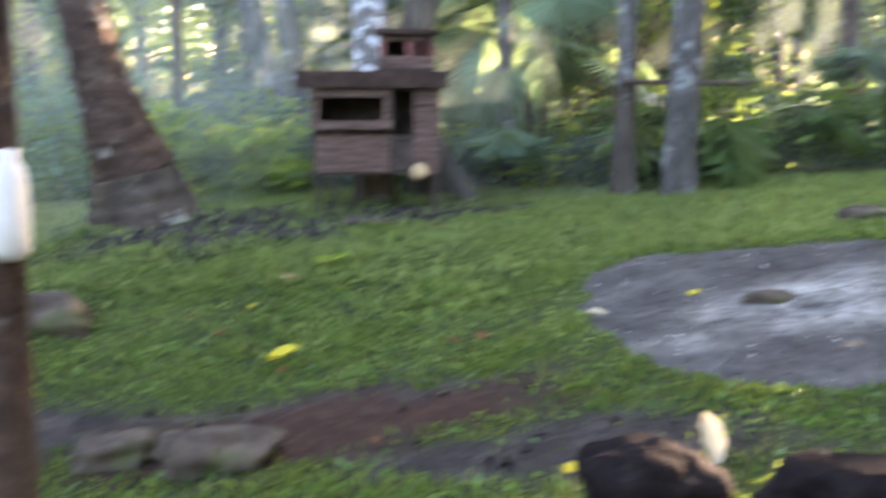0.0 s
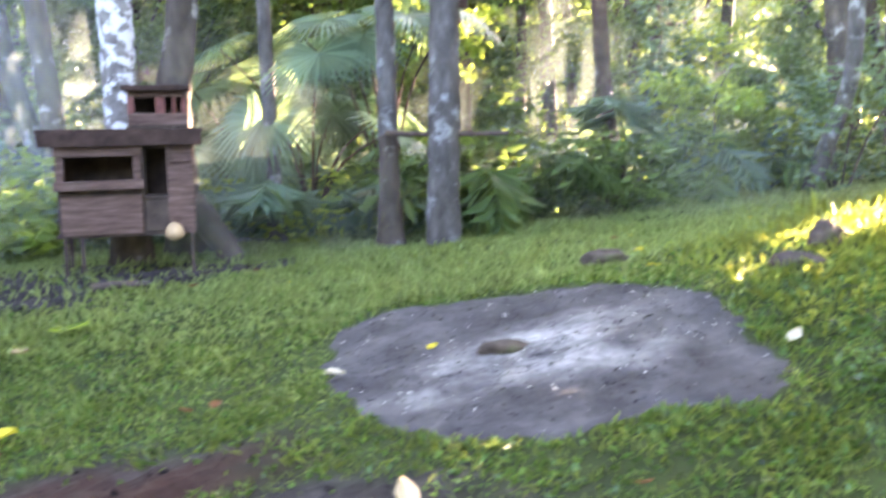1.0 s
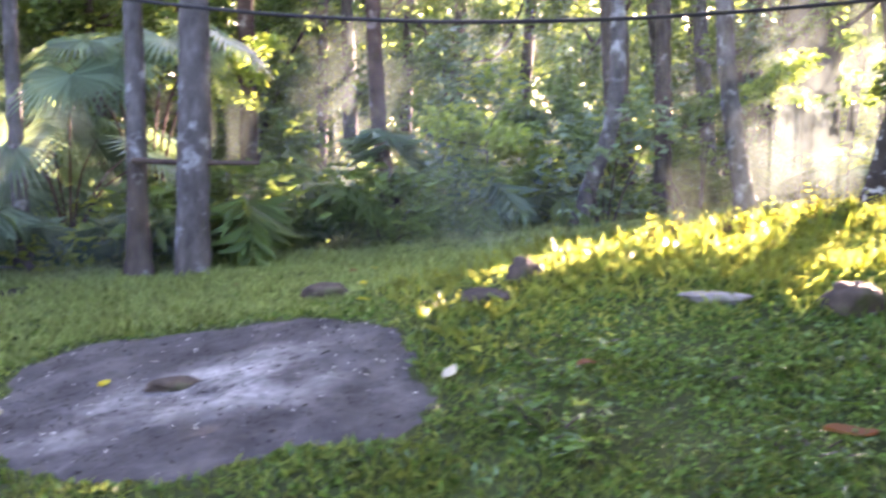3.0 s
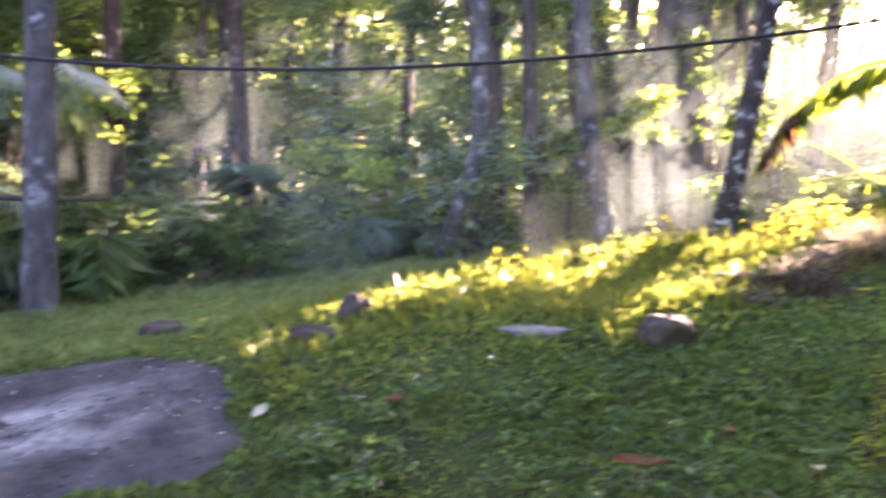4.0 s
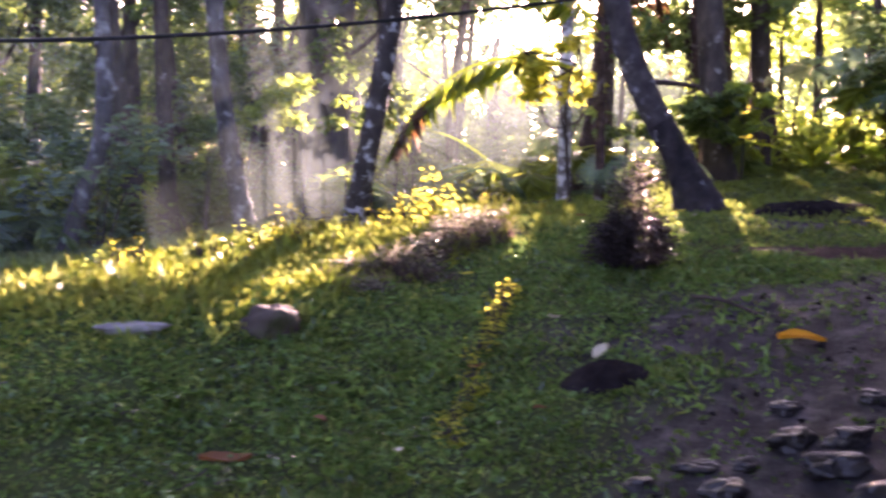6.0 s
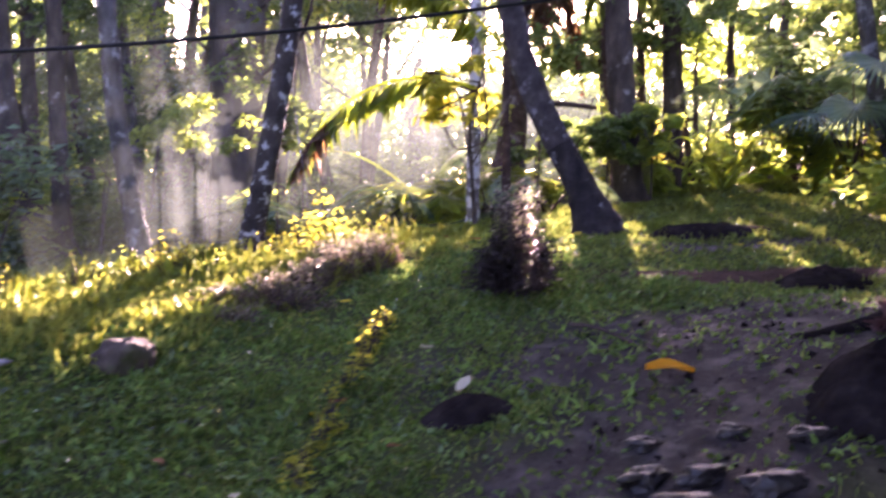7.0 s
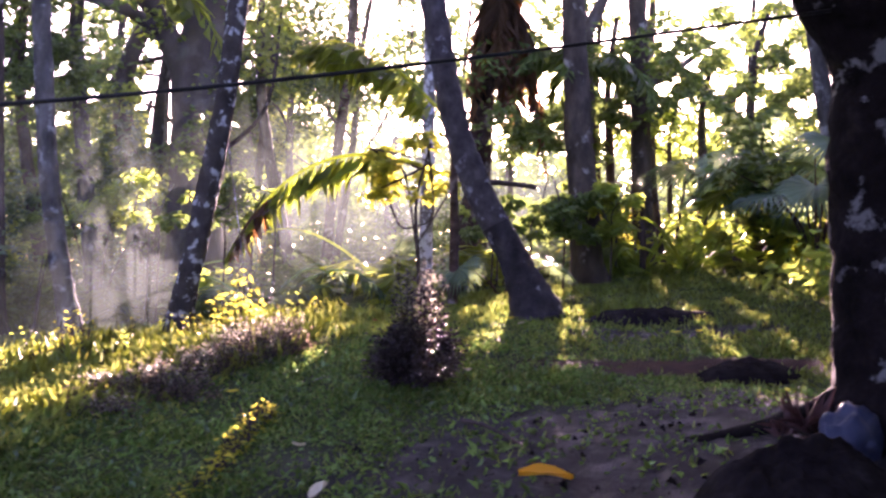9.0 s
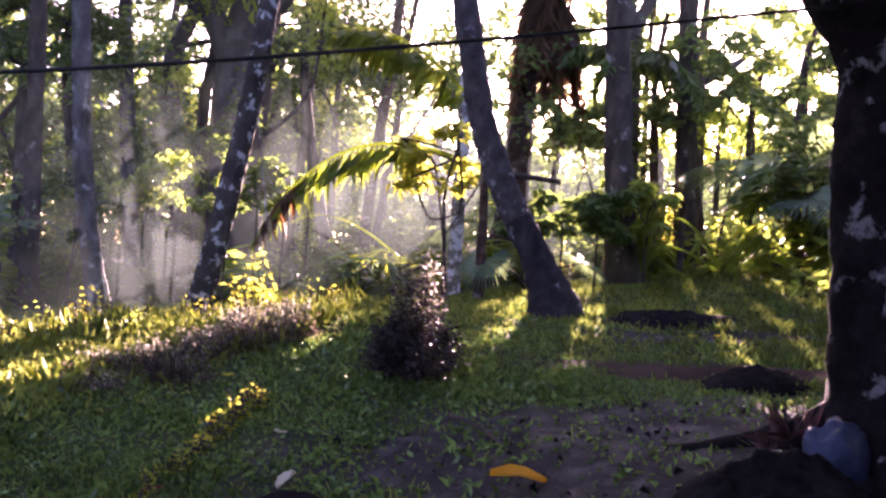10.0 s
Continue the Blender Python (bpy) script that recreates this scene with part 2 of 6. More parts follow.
def smoke_material():
    """Smoke lets most light by and scatters the rest to all sides."""
    m, nt, b = shader("fine_wood_smoke")
    at = nt.nodes.new("ShaderNodeAttribute")
    at.attribute_name = "soil"
    wisp = ramp(nt, noise_tex(nt, 0.55, 5, 0.55, stretch=(1, 1, 1.6)), [(0.30, (0.35, 0.35, 0.35)), (0.70, (1, 1, 1))])
    k = nt.nodes.new("ShaderNodeMath")
    k.operation = "MULTIPLY"
    nt.links.new(wisp, k.inputs[0])
    nt.links.new(at.outputs["Fac"], k.inputs[1])
    k2 = nt.nodes.new("ShaderNodeMath")
    k2.operation = "MULTIPLY"
    nt.links.new(k.outputs[0], k2.inputs[0])
    k2.inputs[1].default_value = SMOKE_DENSITY
    clear, back, front = (nt.nodes.new("ShaderNodeBsdf" + w) for w in ("Transparent", "Translucent", "Diffuse"))
    back.inputs["Color"].default_value = (0.66, 0.83, 0.78, 1)
    front.inputs["Color"].default_value = (0.80, 0.84, 0.90, 1)
    both, mx = nt.nodes.new("ShaderNodeMixShader"), nt.nodes.new("ShaderNodeMixShader")
    both.inputs[0].default_value = 0.4
    nt.links.new(back.outputs[0], both.inputs[1])
    nt.links.new(front.outputs[0], both.inputs[2])
    nt.links.new(k2.outputs[0], mx.inputs[0])
    nt.links.new(clear.outputs[0], mx.inputs[1])
    nt.links.new(both.outputs[0], mx.inputs[2])
    nt.links.new(mx.outputs[0], nt.nodes["Material Output"].inputs["Surface"])
    return m


SMOKE_DENSITY = 0.09
M_SMOKE = smoke_material()


# ---- shapes ----
def from_arrays(name, verts, faces, material, smooth=False):
    me = bpy.data.meshes.new(name)
    verts, faces = np.asarray(verts, np.float32), np.asarray(faces, np.int32)
    k = faces.shape[1]
    me.vertices.add(len(verts))
    me.vertices.foreach_set("co", verts.ravel())
    me.loops.add(faces.size)
    me.loops.foreach_set("vertex_index", faces.ravel())
    me.polygons.add(len(faces))
    me.polygons.foreach_set("loop_start", np.arange(0, faces.size, k, dtype=np.int32))
    me.polygons.foreach_set("loop_total", np.full(len(faces), k, np.int32))
    if smooth:
        me.polygons.foreach_set("use_smooth", np.ones(len(faces), bool))
    me.materials.append(material)
    me.update(calc_edges=True)
    me.validate()
    return me


def part(name, me, parent=None, label="", m=None):
    ob = new(name, me)
    if parent:
        ob.parent = parent
    if m is not None:
        ob.matrix_basis = m
    if label:
        ob["label"] = label
    return ob


def thing(name, label, category, place=(0, 0, 0), group="", me=None, kind=""):
    ob = new(name, me)
    ob.location = place
    return tagged(ob, label, category, group, kind)


def bm_mesh(name, bm, material, smooth=False):
    me = bpy.data.meshes.new(name)
    bm.to_mesh(me)
    bm.free()
    me.materials.append(material)
    if smooth:
        for p in me.polygons:
            p.use_smooth = True
    return me


def box_bm(sx, sy, sz, at=(0, 0, 0), bevel=0.006, bm=None):
    own = bmesh.new()
    bmesh.ops.create_cube(own, size=1.0, matrix=Matrix.Translation(at) @ Matrix.Diagonal((sx, sy, sz, 1)))
    if bevel:
        bmesh.ops.bevel(own, geom=list(own.edges), offset=bevel, segments=1, affect="EDGES")
    if bm is None:
        return own
    tmp = bpy.data.meshes.new("tmp")
    own.to_mesh(tmp)
    own.free()
    bm.from_mesh(tmp)
    bpy.data.meshes.remove(tmp)
    return bm


def board(name, size, at, material, parent, label="", bevel=0.005, wobble=0.003):
    bm = box_bm(*size, at, bevel)
    for v in bm.verts:
        v.co += noise.noise_vector(v.co * 3.0) * wobble
    return part(name, bm_mesh(name, bm, material), parent, label)


def smooth_line(points, n):
    """A Catmull-Rom line through the points."""
    p = np.asarray(points, float)
    p = np.vstack([2 * p[0] - p[1], p, 2 * p[-1] - p[-2]])
    out = []
    for u in np.linspace(0, len(p) - 3 - 1e-6, n):
        i, f = int(u), u - int(u)
        a, b, c, d = p[i:i + 4]
        out.append(0.5 * (2 * b + (c - a) * f + (2 * a - 5 * b + 4 * c - d) * f * f + (3 * b - a - 3 * c + d) * f ** 3))
    return np.array(out)


def tube_arrays(points, radii, seg=12, rough=0.0, ring=0.0, ring_step=0.12, seed=0):
    """A tapered tube along the points, with leaf-scar rings and knobbly bark."""
    p, r = np.asarray(points, float), np.asarray(radii, float)
    rng = np.random.RandomState(seed)
    tang = np.gradient(p, axis=0)
    tang /= np.linalg.norm(tang, axis=1)[:, None]
    ref = np.array([1.0, 0.03, 0.0]) if abs(tang[0][0]) < 0.9 else np.array([0.0, 1.0, 0.05])
    side = np.cross(tang, ref)
    side /= np.linalg.norm(side, axis=1)[:, None]
    up = np.cross(side, tang)
    ang = np.linspace(0, 2 * np.pi, seg, endpoint=False)
    dist = np.concatenate([[0], np.cumsum(np.linalg.norm(np.diff(p, axis=0), axis=1))])
    rr = r[:, None] * (1 + rough * (rng.rand(len(p), seg) - 0.5))
    if ring:
        rr += ring * (((dist / ring_step) % 1.0) < 0.35)[:, None]
    v = p[:, None, :] + rr[:, :, None] * (np.cos(ang)[None, :, None] * side[:, None, :] + np.sin(ang)[None, :, None] * up[:, None, :])
    i, j = np.meshgrid(np.arange(len(p) - 1), np.arange(seg), indexing="ij")
    j2 = (j + 1) % seg
    f = np.stack([i * seg + j, i * seg + j2, (i + 1) * seg + j2, (i + 1) * seg + j], -1).reshape(-1, 4)
    return v.reshape(-1, 3), f


def join(*pieces):
    vs, fs, n = [], [], 0
    for v, f in pieces:
        vs.append(v)
        fs.append(np.asarray(f) + n)
        n += len(v)
    return np.vstack(vs), np.vstack(fs)


def leaf_arrays(at, way, length, width, rng, fold=0.25, droop=0.15):
    """Many leaves at once: each two folded halves with a pointed tip (six corners, two faces)."""
    n = len(at)
    way = way / np.maximum(np.linalg.norm(way, axis=1), 1e-6)[:, None]
    ref = rng.normal(size=(n, 3))
    side = np.cross(way, ref)
    side /= np.maximum(np.linalg.norm(side, axis=1), 1e-6)[:, None]
    up = np.cross(side, way)
    L, W = np.broadcast_to(length, n)[:, None], np.broadcast_to(width, n)[:, None]
    mid = at + way * L * 0.5 + up * L * 0.04
    tip = at + way * L - up * L * droop
    left = mid + side * W * 0.5 + up * W * fold
    right = mid - side * W * 0.5 + up * W * fold
    v = np.stack([at, right, tip, left], 1).reshape(-1, 3)
    k = np.arange(n)[:, None] * 4
    f = np.concatenate([k + np.array([[0, 1, 2]]), k + np.array([[0, 2, 3]])], 1).reshape(-1, 3)
    return v, f


def blob(rng, n, radii, hollow=0.35):
    """Points in an ellipsoid, thinned towards its middle."""
    d = rng.normal(size=(n, 3))
    d /= np.linalg.norm(d, axis=1)[:, None]
    return d * (hollow + (1 - hollow) * rng.rand(n, 1) ** 0.6) * np.asarray(radii)


def hang(rng, n, lift=0.0):
    w = rng.normal(size=(n, 3))
    w[:, 2] = -abs(w[:, 2]) * 0.5 + lift
    return w


# ---- lie of the land ----
BUMPS = ((7.8, 1.2, 1.0, 0.174), (8.3, 5.4, 1.6, 0.203), (-1.6, 8.0, 1.5, 0.110), (4.6, 3.0, 1.3, -0.217), (4.2, 5.2, 1.2, 0.286), (-1.0, 5.0, 1.3, -0.245), (-2.4, 7.8, 1.0, 0.08))


def land(x, y):
    x, y = np.clip(np.asarray(x, float), -6, 16), np.clip(np.asarray(y, float), 0, 12)
    z = -0.1699 + 0.099 * x + 0.1136 * y + 0.0019 * x * x - 0.0056 * x * y - 0.0052 * y * y
    for a, b, s, h in BUMPS:
        z = z + h * np.exp(-((x - a) ** 2 + (y - b) ** 2) / (2 * s * s))
    return z


def land_at(x, y):
    return float(land(x, y))


def ripple(x, y):
    """Small unevenness of the lawn."""
    return 0.022 * np.sin(3.1 * x + 1.3 * np.sin(2.3 * y)) * np.sin(2.7 * y + 1.7 * np.sin(1.9 * x)) + 0.010 * np.sin(9.1 * x + 2 * np.sin(5 * y)) * np.sin(8.3 * y + 3)


def patch(x, y, cx, cy, rx, ry, turn=0.0, edge=0.75):
    """1 inside a ragged oval, 0 outside."""
    c, s = math.cos(radians(turn)), math.sin(radians(turn))
    u, v = ((x - cx) * c + (y - cy) * s) / rx, (-(x - cx) * s + (y - cy) * c) / ry
    a = np.arctan2(v, u)
    r = np.hypot(u, v) + 0.10 * np.sin(3 * a + cx) + 0.08 * np.sin(7 * a + 2 * cy) + 0.12 * np.sin(6.3 * x + 2 * np.sin(5 * y)) * np.sin(5.1 * y + 1.0)
    return np.clip((1 - r) / edge + 0.5, 0, 1)


SOIL = ((-0.5, 4.35, 0.85, 0.40, 10), (-1.7, 7.6, 1.3, 0.75, 0), (7.35, 2.35, 1.25, 0.55, -38), (6.6, 1.75, 0.8, 0.6, -30), (7.6, 1.2, 1.1, 0.8, 0), (-0.4, 8.3, 1.3, 0.5, 5), (0.4, 3.6, 0.9, 0.3, -8), (-1.9, 4.4, 0.7, 0.35, 0), (10.3, 3.55, 0.9, 0.28, -38), (5.7, 1.45, 0.8, 0.6, -30))
RED_SOIL = ((8.95, 2.95, 0.85, 0.34, -45), (9.5, 2.3, 0.4, 0.25, -30), (-0.6, 4.18, 1.0, 0.40, 8))


def soil(x, y):
    return np.clip(sum(patch(x, y, *s) for s in SOIL), 0, 1)


def red_soil(x, y):
    return np.clip(sum(patch(x, y, *s) for s in RED_SOIL), 0, 1)


ASH_C, ASH_R = (1.80, 4.92), (1.04, 1.06, 1.10, 1.10, 1.12, 1.22, 1.33, 1.40, 1.46, 1.40, 1.20, 1.09, 1.06, 1.03, 1.03, 1.08, 1.16, 1.20, 1.12, 1.10, 1.38, 1.27, 1.15, 1.07)


def ash_reach(a):
    """The ash bed's reach towards the angle a."""
    u = (a / (2 * math.pi) % 1.0) * len(ASH_R)
    i = int(u)
    f = u - i
    f = f * f * (3 - 2 * f)
    return (ASH_R[i % 24] * (1 - f) + ASH_R[(i + 1) % 24] * f) + 0.018 * math.sin(7 * a + 1) + 0.012 * math.sin(17 * a) + 0.008 * math.sin(41 * a)


def in_ash(x, y, margin=0.0):
    a = np.arctan2(y - ASH_C[1], x - ASH_C[0])
    reach = np.interp(a, np.linspace(-math.pi, math.pi, 121), [ash_reach(t) for t in np.linspace(-math.pi, math.pi, 121)])
    return np.hypot(x - ASH_C[0], y - ASH_C[1]) < reach - margin


def colour_layer(me, values):
    layer = me.color_attributes.new("soil", "FLOAT_COLOR", "POINT")
    layer.data.foreach_set("color", np.asarray(values, np.float32).ravel())


def ground():
    near = np.arange(-5, 15.01, 0.09)
    xs = np.concatenate([[-400, -200, -120, -70, -45, -30, -22, -16, -12, -9, -7], near, [16, 18, 21, 25, 30, 38, 50, 75, 120, 200, 400]])
    near_y = np.arange(-2, 13.01, 0.09)
    ys = np.concatenate([[-400, -200, -100, -50, -25, -14, -8, -5, -3], near_y, [14, 16, 19, 23, 28, 36, 50, 80, 130, 220, 400]])
    X, Y = np.meshgrid(xs, ys)
    s, r = soil(X, Y), red_soil(X, Y)
    Z = land(X, Y) + ripple(X, Y) * (1 - 0.3 * s) + 0.012 * s * np.sin(31 * X + 4 * np.sin(17 * Y)) * np.sin(27 * Y)
    Z -= 0.02 * in_ash(X, Y, 0.1)
    n, k = len(xs), len(ys)
    i, j = np.meshgrid(np.arange(k - 1), np.arange(n - 1), indexing="ij")
    f = np.stack([i * n + j, i * n + j + 1, (i + 1) * n + j + 1, (i + 1) * n + j], -1).reshape(-1, 4)
    me = from_arrays("ground", np.stack([X, Y, Z], -1).reshape(-1, 3), f, M_GROUND, True)
    colour_layer(me, np.stack([s, r, 0 * s, 1 + 0 * s], -1))
    thing("ground", "uneven mossy lawn with bare brown and reddish soil patches", "ground", me=me, kind="structure")


def ash_bed():
    rings, spokes = 56, 220
    v, c, f = [], [], []
    for i in range(rings + 1):
        for j in range(spokes):
            a = 2 * math.pi * j / spokes
            d = i / rings
            r = d * ash_reach(a)
            x, y = ASH_C[0] + r * math.cos(a), ASH_C[1] + r * math.sin(a)
            z = land_at(x, y) + float(ripple(x, y)) + 0.022 * (1 - d ** 6) - 0.012 * d ** 8 + 0.014 * noise.noise((5 * x, 5 * y, 0)) + 0.010 * abs(noise.noise((14 * x, 14 * y, 3))) + 0.006 * noise.noise((31 * x, 31 * y, 5))
            v.append((x, y, z))
            w = math.hypot((x - 1.86) / 0.60, (y - 4.84) / 0.46) + 0.35 * noise.noise((3 * x, 3 * y, 7))
            w2 = math.hypot((x - 1.25) / 0.45, (y - 4.55) / 0.16) + 0.3 * noise.noise((5 * x, 5 * y, 2))
            k = max(max(0.0, min(1.0, 1.3 - w)), 0.6 * max(0.0, min(1.0, 1.2 - w2)))
            c.append((k, 0, 0, 1))
    for i in range(rings):
        for j in range(spokes):
            j2 = (j + 1) % spokes
            f.append((i * spokes + j, (i + 1) * spokes + j, (i + 1) * spokes + j2, i * spokes + j2))
    me = from_arrays("ash_bed", v, f, M_ASH, True)
    colour_layer(me, c)
    thing("ash_bed", "wide bed of grey ash, white in the middle, on lawn", "ash", me=me)


ground()
ash_bed()

# ---- where the low sun finds its way through the canopy ----
LIT = ((6.2, 6.6, 3.5, 2.3, 25), (7.0, 3.3, 1.4, 0.2, 39), (9.5, 4.35, 0.7, 0.36, 40), (10.6, 5.9, 0.6, 0.4, 40), (3.3, 5.4, 0.85, 0.18, 5), (13.2, 4.9, 1.5, 0.65, 42), (5.95, 3.42, 1.0, 0.08, 38), (4.9, 5.2, 0.9, 0.4, 10), (10.4, 6.1, 0.4, 0.3, 40), (0.95, -2.85, 0.55, 0.35, 40), (5.0, 5.65, 1.9, 0.62, 12))


# plants and wisps of smoke that the sun reaches: place and reach
LIT_PLANTS = ((5.2, 2.86, 0.55, 0.1), (5.5, 3.08, 0.62, 0.1), (5.85, 3.34, 0.72, 0.1), (6.1, 3.52, 0.80, 0.1), (15.1, 6.4, 2.7, 0.8), (15.4, 5.2, 2.8, 0.8), (15.9, 7.6, 2.7, 0.7), (14.9, 4.0, 2.6, 0.7), (6.25, 3.68, 0.98, 0.12), (6.5, 3.92, 1.02, 0.12), (6.8, 4.15, 1.08, 0.12), (15.8, 6.9, 2.6, 0.5), (15.0, 4.9, 2.2, 0.5), (16.8, 5.6, 2.9, 0.5), (17.5, 7.4, 3.6, 0.6), (15.4, 6.2, 3.4, 0.5), (10.25, 7.85, 2.55, 0.75), (9.6, 8.35, 2.1, 0.35), (10.75, 7.4, 2.6, 0.5), (7.95, 4.12, 1.55, 0.26), (7.2, 5.0, 1.2, 0.2), (16.4, 8.2, 2.7, 0.5), (9.3, 9.8, 2.2, 0.6), (11.3, 11.3, 2.6, 0.7), (11.8, 9.4, 2.1, 0.5), (3.4, -0.85, 1.70, 0.30), (0.9, 12.3, 1.1, 0.35), (10.2, 9.2, 3.0, 0.4), (12.4, 12.6, 4.0, 0.5), (4.5, 11.0, 1.3, 0.4), (6.5, 5.0, 1.05, 0.2), (6.9, 5.05, 1.15, 0.2), (7.6, 5.3, 1.25, 0.22), (8.0, 5.5, 1.3, 0.22), (12.0, 4.2, 1.7, 0.5), (15.5, 5.2, 2.6, 0.55), (16.5, 6.5, 3.2, 0.55), (14.8, 6.2, 2.0, 0.55), (13.2, 7.6, 2.2, 0.55), (14.5, 8.2, 2.5, 0.55))

rng_f = np.random.RandomState(3)
LIT_PLANTS += tuple((2.0 + d * math.sin(a), -0.3 + d * math.cos(a), z, r) for a, d, z, r in zip(rng_f.uniform(-0.3, 0.42, 44), rng_f.uniform(10.6, 13.6, 44), rng_f.uniform(0.7, 3.0, 44), rng_f.uniform(0.07, 0.17, 44)))


def in_beam(x, y, half):
    """Keeps the narrow streak of sun free of stalks: its line runs towards the sun over the crest."""
    off = (x - 5.95) * math.cos(radians(SUN_AZ)) - (y - 3.42) * math.sin(radians(SUN_AZ))
    return (np.abs(off) < half) & (np.asarray(x) > 6.95)


def shadow_spot(p, lift):
    """Where the shadow of each point falls on the lawn, or on the tips of its grass."""
    xs = np.linspace(13.5, -0.5, 57)
    s = (p[:, :1] - xs) / SUN.x
    y = p[:, 1:2] - s * SUN.y
    h = np.where(s > 0, p[:, 2:3] - s * SUN.z - land(np.broadcast_to(xs, s.shape), y) - lift, 9.0)
    meets = (h[:, 1:] < 0) & (h[:, :-1] >= 0)
    k = np.argmax(meets, axis=1)
    r = np.arange(len(p))
    f = np.clip(h[r, k] / (h[r, k] - h[r, k + 1] + 1e-9), 0, 1)
    x = np.where(meets.any(axis=1), xs[k] + f * (xs[k + 1] - xs[k]), -99.0)
    return x, p[:, 1] - (p[:, 0] - x) / SUN.x * SUN.y


def sunlit(p):
    """True for points that stand between the sun and the open, sunlit stretches of the lawn."""
    if len(p) > 20000:
        return np.concatenate([sunlit(q) for q in np.array_split(p, len(p) // 20000 + 1)])
    open_lawn = np.zeros(len(p), bool)
    ragged_rim = np.abs(np.sin(p @ np.array([12.9898, 78.233, 37.719])) * 43758.5) % 1.0
    for lift in (0.03, 0.065):
        x, y = shadow_spot(p, lift)
        for cx, cy, rx, ry, turn in LIT:
            c, s = math.cos(radians(turn)), math.sin(radians(turn))
            u, v = ((x - cx) * c + (y - cy) * s) / (rx + 0.5), (-(x - cx) * s + (y - cy) * c) / (ry + 0.16)
            inside = u * u + v * v + 0.12 * np.sin(5.3 * x) * np.sin(4.7 * y) < (0.62 + 0.75 * ragged_rim if rx > 1.2 else 1)
            open_lawn |= inside
    for bx, by, bz, br in LIT_PLANTS:
        w = p - np.array([bx, by, bz])
        along = w @ np.array(SUN)
        across = np.linalg.norm(w - along[:, None] * np.array(SUN), axis=1)
        open_lawn |= (along > 0.7 * br) & (across < br + 0.1)
    dx, dy = p[:, 0] - 3.3, p[:, 1] + 0.85
    d = np.hypot(dx, dy)
    az, el = np.degrees(np.arctan2(dx, dy)), np.degrees(np.arctan2(p[:, 2] - 1.67, np.maximum(d, 0.1)))
    ragged = 1.6 * np.sin(1.1 * az) * np.sin(1.3 * el + 0.7) + 1.0 * np.sin(2.9 * az + 1) * np.sin(2.3 * el) + 0.8 * np.sin(0.9 * p[:, 0] + 1.3 * p[:, 1])
    gap = (d > 12.5) & (az > 44.5 + ragged) & (az < 69 + ragged) & (el > 7.0 + 0.12 * np.maximum(az - 58, 0) + ragged)
    clump = np.sin(2.1 * az + 1) * np.sin(2.5 * el + 0.4) + 0.7 * np.sin(4.3 * az) * np.sin(4.9 * el + 2) + 0.3 * np.sin(9 * az + 2) * np.sin(8 * el)
    side_gap = (d > 12.5) & (az > 17) & (az < 34.5) & (el > 6.6 + 0.7 * ragged) & (clump > 0.36)
    between = (d > 12.5) & (((az - 29.6) / 1.3) ** 2 + ((el - 9.3) / 2.4) ** 2 + 0.2 * ragged < 1)
    return open_lawn | gap & (clump > -0.05) | side_gap | between


def tri(v, f):
    f = np.asarray(f)
    return v, np.vstack([f[:, [0, 1, 2]], f[:, [0, 2, 3]]]) if f.shape[1] == 4 else f


def leafy(name, at, way, length, width, material, rng, cull=True, **kw):
    keep = ~sunlit(at) if cull else np.ones(len(at), bool)
    L, W = np.broadcast_to(length, len(at))[keep], np.broadcast_to(width, len(at))[keep]
    return from_arrays(name, *leaf_arrays(at[keep], way[keep], L, W, rng, **kw), material)


def frond_arrays(base, heading, length, rise, droop, rng, pairs=34, leaflet=0.55, width=0.035, curl=0.5):
    """A palm frond: an arched midrib and two rows of hanging leaflets."""
    base = np.asarray(base, float)
    h = np.array([math.cos(heading), math.sin(heading), 0.0])
    u = np.linspace(0, 1, 22)
    line = base + h * (length * (u - 0.12 * u ** 3))[:, None] + np.array([0, 0, 1.0]) * (length * (rise * u - droop * u ** 2.2))[:, None]
    rib = tri(*tube_arrays(line, 0.022 * (1 - 0.85 * u) + 0.003, 5))
    k = np.repeat(np.linspace(0.12, 0.99, pairs), 2)
    at = np.stack([np.interp(k, u, line[:, c]) for c in range(3)], -1)
    t = np.gradient(line, axis=0)
    tan = np.stack([np.interp(k, u, t[:, c]) for c in range(3)], -1)
    tan /= np.linalg.norm(tan, axis=1)[:, None]
    side = np.cross(tan, np.array([0, 0, 1.0]))
    side /= np.linalg.norm(side, axis=1)[:, None]
    sign = np.tile([1.0, -1.0], pairs)[:, None]
    way = side * sign * 0.8 + tan * 0.55 + np.array([0, 0, -curl]) + 0.12 * rng.normal(size=(2 * pairs, 3))
    L = leaflet * np.sin(np.pi * (0.12 + 0.84 * k)) ** 0.6 * (0.85 + 0.3 * rng.rand(2 * pairs))
    return rib, leaf_arrays(at, way, L, width, rng, fold=0.3, droop=0.28)


def frond(name, parent, base, heading, length, rise, droop, rng, material, label="", shaded=True, **kw):
    rib, (v, f) = frond_arrays(base, heading, length, rise, droop, rng, **kw)
    ob = part(name, from_arrays(name, *rib, material, True), parent, label)
    keep = np.repeat(~sunlit(v[::4] + np.array(parent.location)), 2)
    f = f[keep] if shaded else f
    if len(f):
        tagged(part("leaflet_fringe", from_arrays("leaflet_fringe", v, f, material), ob), kind="stuff")
    return ob


